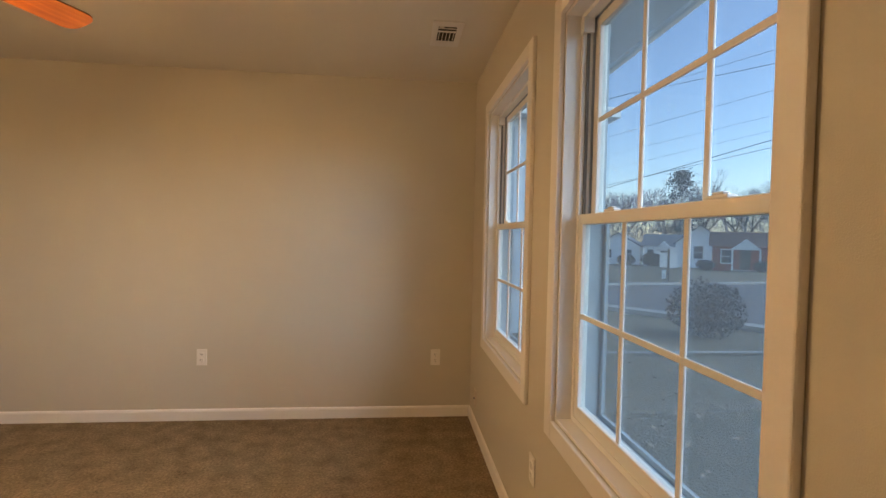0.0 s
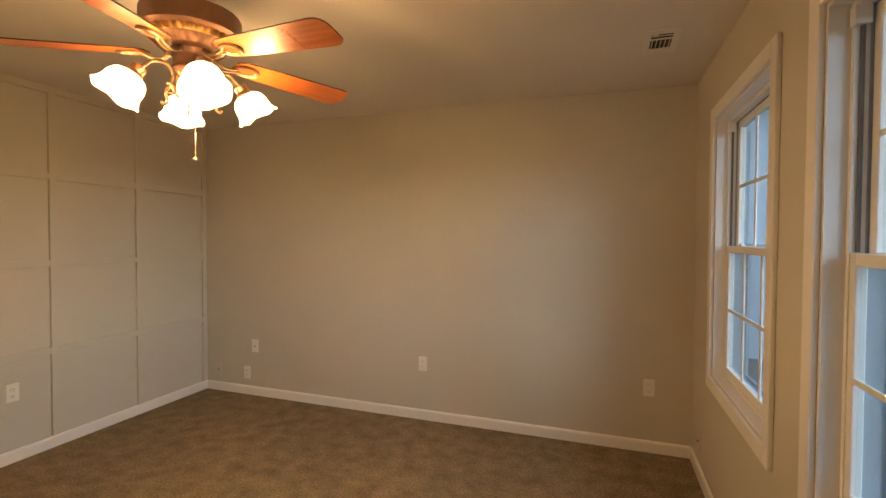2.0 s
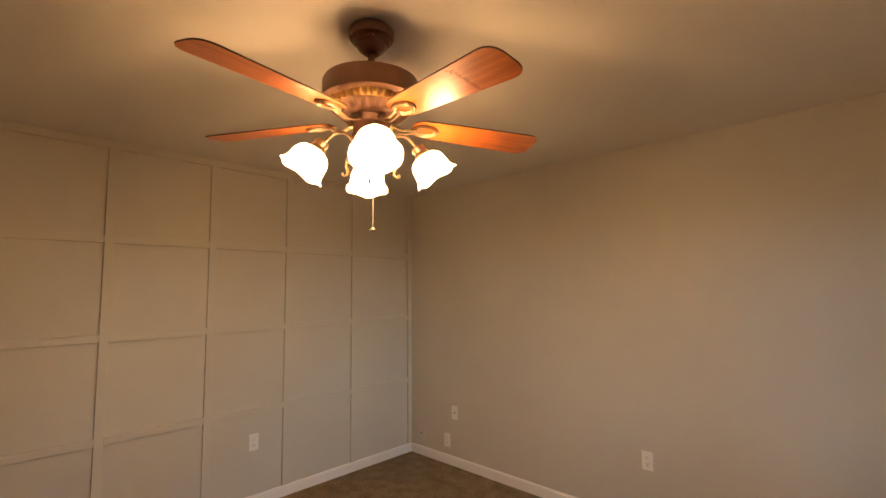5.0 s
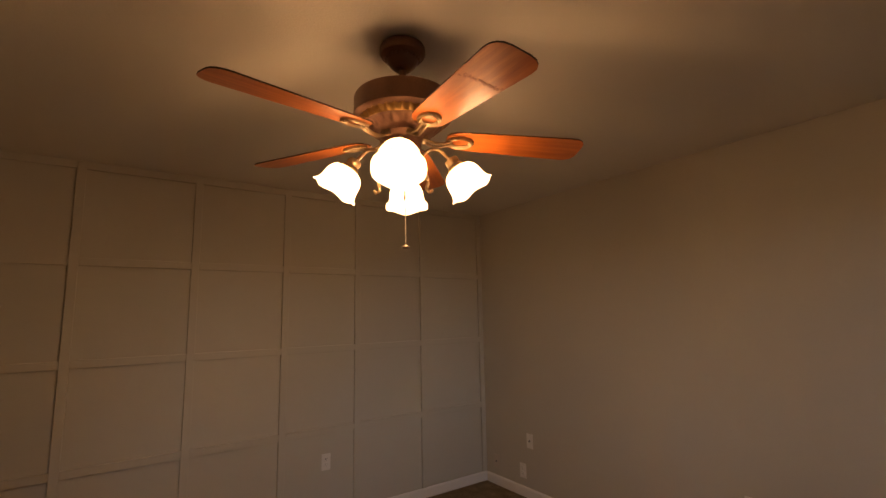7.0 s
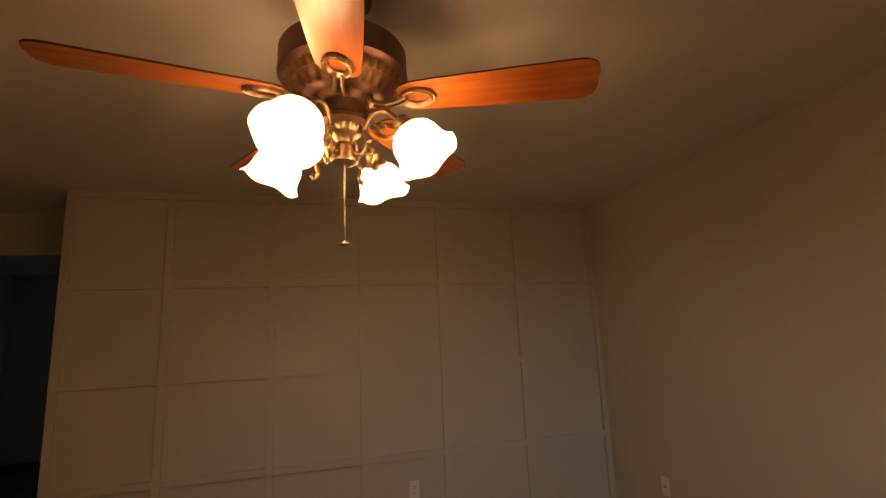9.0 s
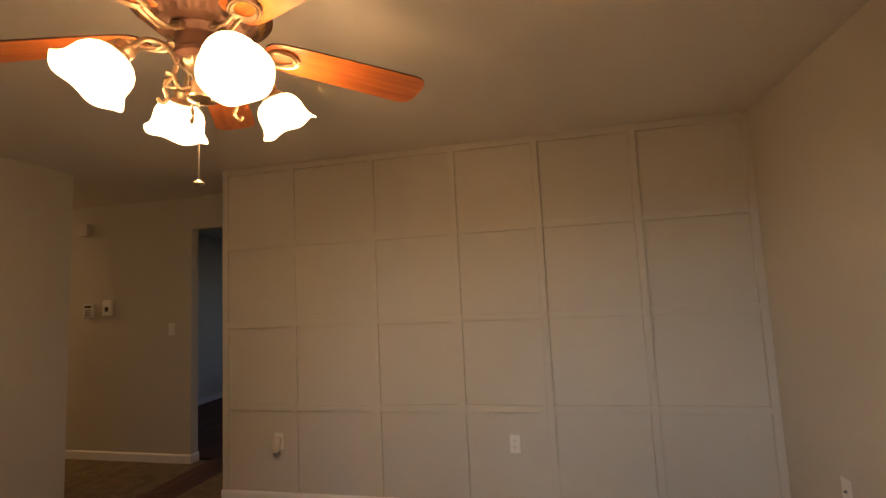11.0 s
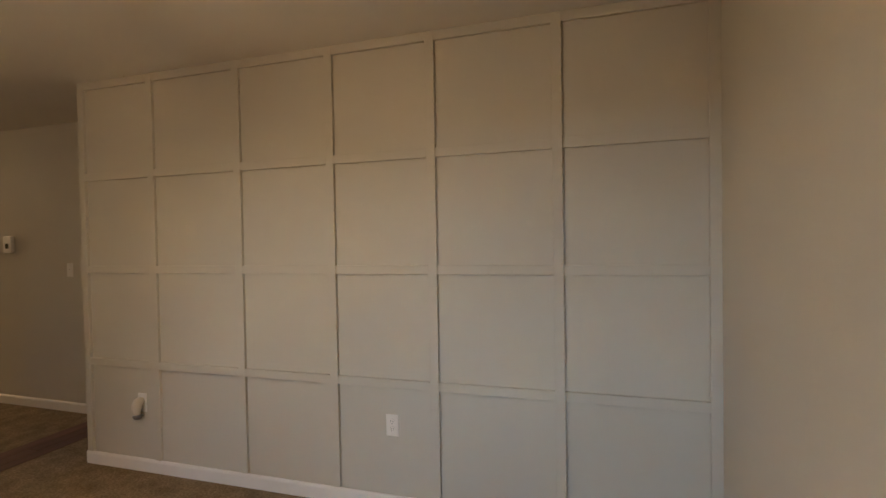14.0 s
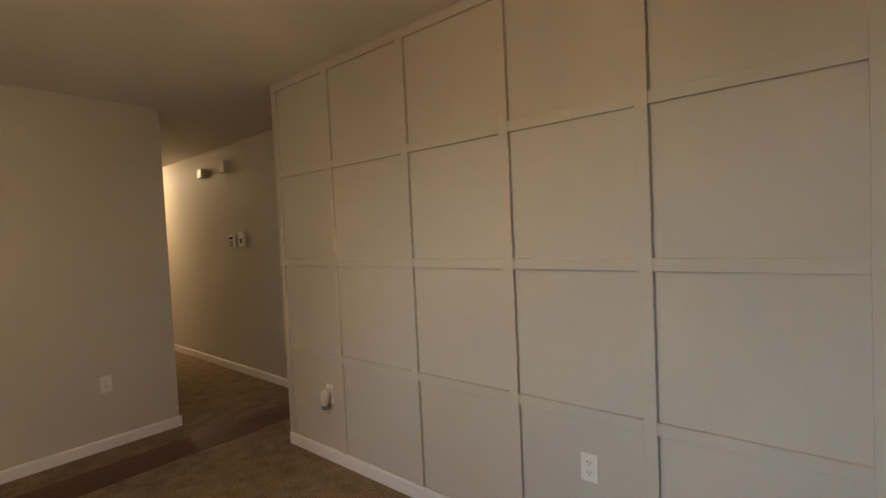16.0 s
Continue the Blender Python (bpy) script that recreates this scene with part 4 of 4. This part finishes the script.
def evergreen(x, y, height, seed):
    rng = random.Random(seed)
    root = empty("evergreen_tree", pose(x, y, ground_z(y) - 0.1), "tall dark evergreen above the roofs", "tree")
    bm = bmesh.new()
    tube([(0, 0, 0), (0.1, 0, height * 0.5), (0, 0, height * 0.97)], [0.22, 0.15, 0.03], 7, bm)
    part("trunk", bm, BARK, root)
    bm = bmesh.new()
    for k in range(46):
        t = rng.random() ** 0.9
        z = height * (0.24 + 0.72 * t)
        spread = 0.27 * height * (1 - t) ** 0.62 + 0.3
        a, r = rng.uniform(0, 6.283), spread * rng.uniform(0.15, 1.0)
        hub = Vector((r * math.cos(a), r * math.sin(a), z))
        size = height * rng.uniform(0.035, 0.085)
        for _ in range(70):
            c = hub + Vector((rng.gauss(0, 1), rng.gauss(0, 1), rng.gauss(0, 0.55))) * size * 0.6
            q = rng.uniform(0.10, 0.26)
            m = Euler((rng.uniform(0, 6), rng.uniform(0, 6), rng.uniform(0, 6))).to_matrix()
            bm.faces.new([bm.verts.new(c + m @ Vector(p) * q) for p in ((-1, -0.5, 0), (1, -0.4, 0.2), (0.8, 0.6, -0.1), (-0.7, 0.5, 0.2))])
    part("crown", bm, NEEDLE, root, "dark needle crown with an uneven outline")


evergreen(62.6, 92.0, 19.6, 5)
evergreen(41.0, 94.0, 14.0, 6)

# far woods: low tangle of twigs and clumps, distance haze in their colour
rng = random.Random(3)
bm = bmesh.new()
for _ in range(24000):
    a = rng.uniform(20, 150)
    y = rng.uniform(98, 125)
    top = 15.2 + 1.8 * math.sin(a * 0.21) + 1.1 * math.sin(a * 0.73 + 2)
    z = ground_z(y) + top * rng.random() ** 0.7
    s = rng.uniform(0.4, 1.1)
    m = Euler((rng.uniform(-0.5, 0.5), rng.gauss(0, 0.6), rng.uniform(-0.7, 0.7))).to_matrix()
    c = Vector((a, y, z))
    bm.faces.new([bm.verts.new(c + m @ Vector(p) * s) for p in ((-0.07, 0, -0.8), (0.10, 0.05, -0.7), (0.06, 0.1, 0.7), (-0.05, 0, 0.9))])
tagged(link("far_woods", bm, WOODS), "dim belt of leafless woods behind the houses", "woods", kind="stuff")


def shrub(x, y, w, h, seed, label):
    rng = random.Random(seed)
    root = empty("shrub", pose(x, y, ground_z(y) - 0.03), label, "shrub")
    bm = bmesh.new()
    for i in range(9):
        a = i * 0.7
        tube([(0, 0, 0), (0.25 * w * math.cos(a), 0.25 * w * math.sin(a), 0.5 * h), (0.4 * w * math.cos(a), 0.4 * w * math.sin(a), 0.8 * h)], [0.02, 0.012, 0.005], 5, bm)
    part("stems", bm, BARK, root)
    bm = bmesh.new()
    for _ in range(4200):
        v = Vector((rng.gauss(0, 1), rng.gauss(0, 1), rng.gauss(0, 1))).normalized() * (rng.random() ** 0.35)
        bumpy = 1 + 0.16 * noise.noise(v * 2.3 + Vector((seed, 0, 0)))
        c = Vector((v.x * w / 2 * bumpy, v.y * w / 2 * bumpy, h * 0.52 + v.z * h / 2 * bumpy))
        if c.z < 0.02:
            continue
        s = rng.uniform(0.012, 0.030) * w
        m = Euler((rng.uniform(0, 6), rng.uniform(0, 6), rng.uniform(0, 6))).to_matrix()
        bm.faces.new([bm.verts.new(c + m @ Vector(p) * s) for p in ((-1, -0.4, 0), (0.9, -0.5, 0.2), (0.7, 0.5, 0), (-0.6, 0.5, -0.2))])
    part("foliage", bm, SHRUB, root, "dull green-brown leaves")


shrub(9.7, 9.0, 1.40, 1.15, 2, "round dark shrub on the lawn")
for i, (x, y, w) in enumerate(((40.6, 64.4, 3.2), (39.3, 69.7, 2.8), (36.4, 46.8, 1.9), (38.7, 41.6, 1.8), (34.6, 72.0, 2.6))):
    shrub(x, y, w, w * 0.62, 30 + i, "low dark bush in front of a far house")

# the neighbouring house with pale siding
NB = (-4.0, 7.35, 9.4, 17.0)
nz = ground_z(9.4) - 0.1
neighbour = empty("neighbour_house", pose(7.35, 9.4, nz), "tall pale blue sided house close beside the lawn", "house")
def nb(x0, x1, y0, y1, z0, z1):
    return (x0 - 7.35, x1 - 7.35, y0 - 9.4, y1 - 9.4, z0 - nz, z1 - nz)


WALL_TOP = 3.72
part("house_wall", boxes(nb(NB[0], NB[1], NB[2], NB[3], nz, WALL_TOP)), SIDING, neighbour)
z = nz + 0.35
while z < WALL_TOP - 0.1:
    part("siding_board", boxes(nb(NB[0] + 0.1, NB[1] - 0.09, NB[2] - 0.012, NB[2] - 0.002, z, z + 0.185)), SIDING, neighbour)
    part("siding_board", boxes(nb(NB[1] + 0.002, NB[1] + 0.012, NB[2] + 0.09, NB[3] - 0.1, z, z + 0.185)), SIDING, neighbour)
    z += 0.2
part("corner_board", boxes(nb(NB[1] - 0.09, NB[1] + 0.02, NB[2] - 0.02, NB[2] + 0.09, nz + 0.2, WALL_TOP)), SIGN, neighbour)
for cx, cz in ((5.2, 1.3), (2.4, 1.3)):
    win = part("house_window", boxes(nb(cx - 0.55, cx + 0.55, NB[2] - 0.06, NB[2] - 0.013, cz - 0.75, cz - 0.65), nb(cx - 0.55, cx + 0.55, NB[2] - 0.06, NB[2] - 0.013, cz + 0.65, cz + 0.75), nb(cx - 0.55, cx - 0.45, NB[2] - 0.06, NB[2] - 0.013, cz - 0.65, cz + 0.65), nb(cx + 0.45, cx + 0.55, NB[2] - 0.06, NB[2] - 0.013, cz - 0.65, cz + 0.65), nb(cx - 0.45, cx + 0.45, NB[2] - 0.05, NB[2] - 0.013, cz - 0.03, cz + 0.03)), SIGN, neighbour)
    part("pane", boxes(nb(cx - 0.45, cx + 0.45, NB[2] - 0.03, NB[2] - 0.014, cz - 0.65, cz + 0.65)), PANE_DARK, win)
ov = 0.42
part("soffit", boxes(nb(NB[0] - ov, NB[1] + ov, NB[2] - ov, NB[3] + ov, WALL_TOP, WALL_TOP + 0.03)), SIDING, neighbour)
part("fascia", boxes(nb(NB[0] - ov, NB[1] + ov, NB[2] - ov - 0.02, NB[2] - ov, WALL_TOP - 0.02, WALL_TOP + 0.17), nb(NB[1] + ov, NB[1] + ov + 0.02, NB[2] - ov, NB[3] + ov, WALL_TOP - 0.02, WALL_TOP + 0.17)), SIGN, neighbour)
bm = bmesh.new()
q = [(NB[0] - ov, NB[2] - ov, WALL_TOP + 0.10), (NB[1] + ov, NB[2] - ov, WALL_TOP + 0.10), (NB[1] + ov, NB[3] + ov, WALL_TOP + 0.10), (NB[0] - ov, NB[3] + ov, WALL_TOP + 0.10), (NB[0] + 3.8, 13.2, WALL_TOP + 2.1), (NB[1] - 3.8, 13.2, WALL_TOP + 2.1)]
v = [bm.verts.new((x - 7.35, y - 9.4, zz - nz)) for x, y, zz in q]
for f in ((0, 1, 5, 4), (1, 2, 5), (2, 3, 4, 5), (3, 0, 4), (3, 2, 1, 0)):
    bm.faces.new([v[i] for i in f])
part("roof", bm, ROOF_GREY, neighbour)

# yard sign by the street
sx, sy = 17.9, 23.6
sign = empty("yard_sign", pose(sx, sy, ground_z(sy) + 0.02, 0, 0, -20), "white post sign with two small boards by the street", "sign")
part("post", boxes((-0.05, 0.05, -0.05, 0.05, 0, 1.75)), POLE, sign)
part("board", boxes((-0.42, -0.06, -0.02, 0.02, 0.75, 1.55)), SIGN, sign)
part("board", boxes((0.06, 0.42, -0.02, 0.02, 0.75, 1.50)), SIGN, sign)
part("board", boxes((-0.30, -0.10, -0.02, 0.02, 0.15, 0.62)), SIGN, sign)

# utility pole and lines
pole = empty("utility_pole", pose(36.0, 70.0, ground_z(70)), "weathered wooden utility pole with a cross-arm", "utility pole")
part("pole", cap(lathe([(0.16, 0), (0.11, 9.6)], 10)), POLE, pole)
part("cross_arm", boxes((-1.1, 1.1, -0.06, 0.06, 8.9, 9.05)), POLE, pole)


def cable(a, b, sag, r):
    a, b = Vector(a), Vector(b)
    pts = []
    for i in range(25):
        t = i / 24
        p = a.lerp(b, t)
        p.z -= sag * 4 * t * (1 - t)
        pts.append(p)
    bm = tube(pts, r, 5)
    tagged(link("power_line", bm, CABLE), "thin dark overhead line across the sky", "power line", "overhead lines")


EYE = (3.545, 0.378, 1.321)
def aim(az, el, d):
    """A point d metres off from the room's window side, by compass bearing and height angle."""
    return (EYE[0] + d * math.sin(radians(az)), EYE[1] + d * math.cos(radians(az)), EYE[2] + d * math.tan(radians(el)))


for e0, e1, r in ((6.0, 10.0, 0.030), (6.3, 9.3, 0.020), (15.6, 18.2, 0.018), (15.7, 17.0, 0.026), (11.6, 14.6, 0.014), (9.6, 12.3, 0.010), (8.0, 10.9, 0.010)):
    k = (e1 - e0) / 15.2
    d = 60 - 2.2 * e0
    cable(aim(17.6, e0 - 8 * k, d), aim(50.8, e1 + 10 * k, d * 0.72), 0.0, r * d / 60)

# dry leaves on the lawn near the house
rng = random.Random(8)
bm = bmesh.new()
for _ in range(300):
    x, y = rng.gauss(6.2, 1.0), rng.gauss(4.9, 0.9)
    if x < XE + 0.4:
        continue
    s = rng.uniform(0.02, 0.045)
    m = Euler((rng.uniform(-0.6, 0.6), rng.uniform(-0.6, 0.6), rng.uniform(0, 6))).to_matrix()
    c = Vector((x, y, ground_z(y) + 0.025))
    v = [bm.verts.new(c + m @ Vector(p) * s) for p in ((-1, 0, 0.1), (-0.2, -0.6, 0), (1, 0, 0.2), (-0.1, 0.6, 0.15))]
    bm.faces.new((v[0], v[1], v[2]))
    bm.faces.new((v[0], v[2], v[3]))
tagged(link("dry_leaves", bm, LEAF), "scattered pale dry leaves on the lawn", "leaves", kind="stuff")

# ---- plank walkway and the plank floor behind the opening ----
def planks(owner, x0, x1, y0, y1, width, length, z):
    """Boards along x, shared meshes, seams left open."""
    meshes = {}
    rows = max(1, round((y1 - y0) / width))
    w = (y1 - y0) / rows
    for r in range(rows):
        x = x0 - length * ((r * 0.37) % 1.0)
        while x < x1:
            a, b = max(x, x0), min(x + length, x1)
            x += length
            if b - a < 0.02:
                continue
            key = round(b - a, 3)
            if key not in meshes:
                me_bm = box(bmesh.new(), 0.001, key - 0.001, 0.001, w - 0.001, -0.012, 0.0, bevel=0.0012, segments=1)
                me = bpy.data.meshes.new("plank")
                me_bm.to_mesh(me)
                me_bm.free()
                me.materials.append(PLANK)
                meshes[key] = me
            p = new("plank", meshes[key])
            p.parent = owner
            p.location = (a, y0 + r * w, z)


walk_base = structure("floor_walkway", boxes((XH - 0.16, XE, STRIP[0] + 0.001, STRIP[1] - 0.001, -0.14, -0.012)), DARK, "dark brown wood plank strip between two carpets", "floor")
planks(walk_base, XH - 0.16, XE, STRIP[0] + 0.002, STRIP[1] - 0.002, 0.12, 1.22, 0.001)
kitchen_base = structure("floor_kitchen", boxes((XK, XH - 0.161, YK, 1.2, -0.14, -0.012)), DARK, "dark brown wood plank floor behind the opening", "floor")
planks(kitchen_base, XK, XH - 0.162, YK, 1.2, 0.128, 1.22, 0.0)
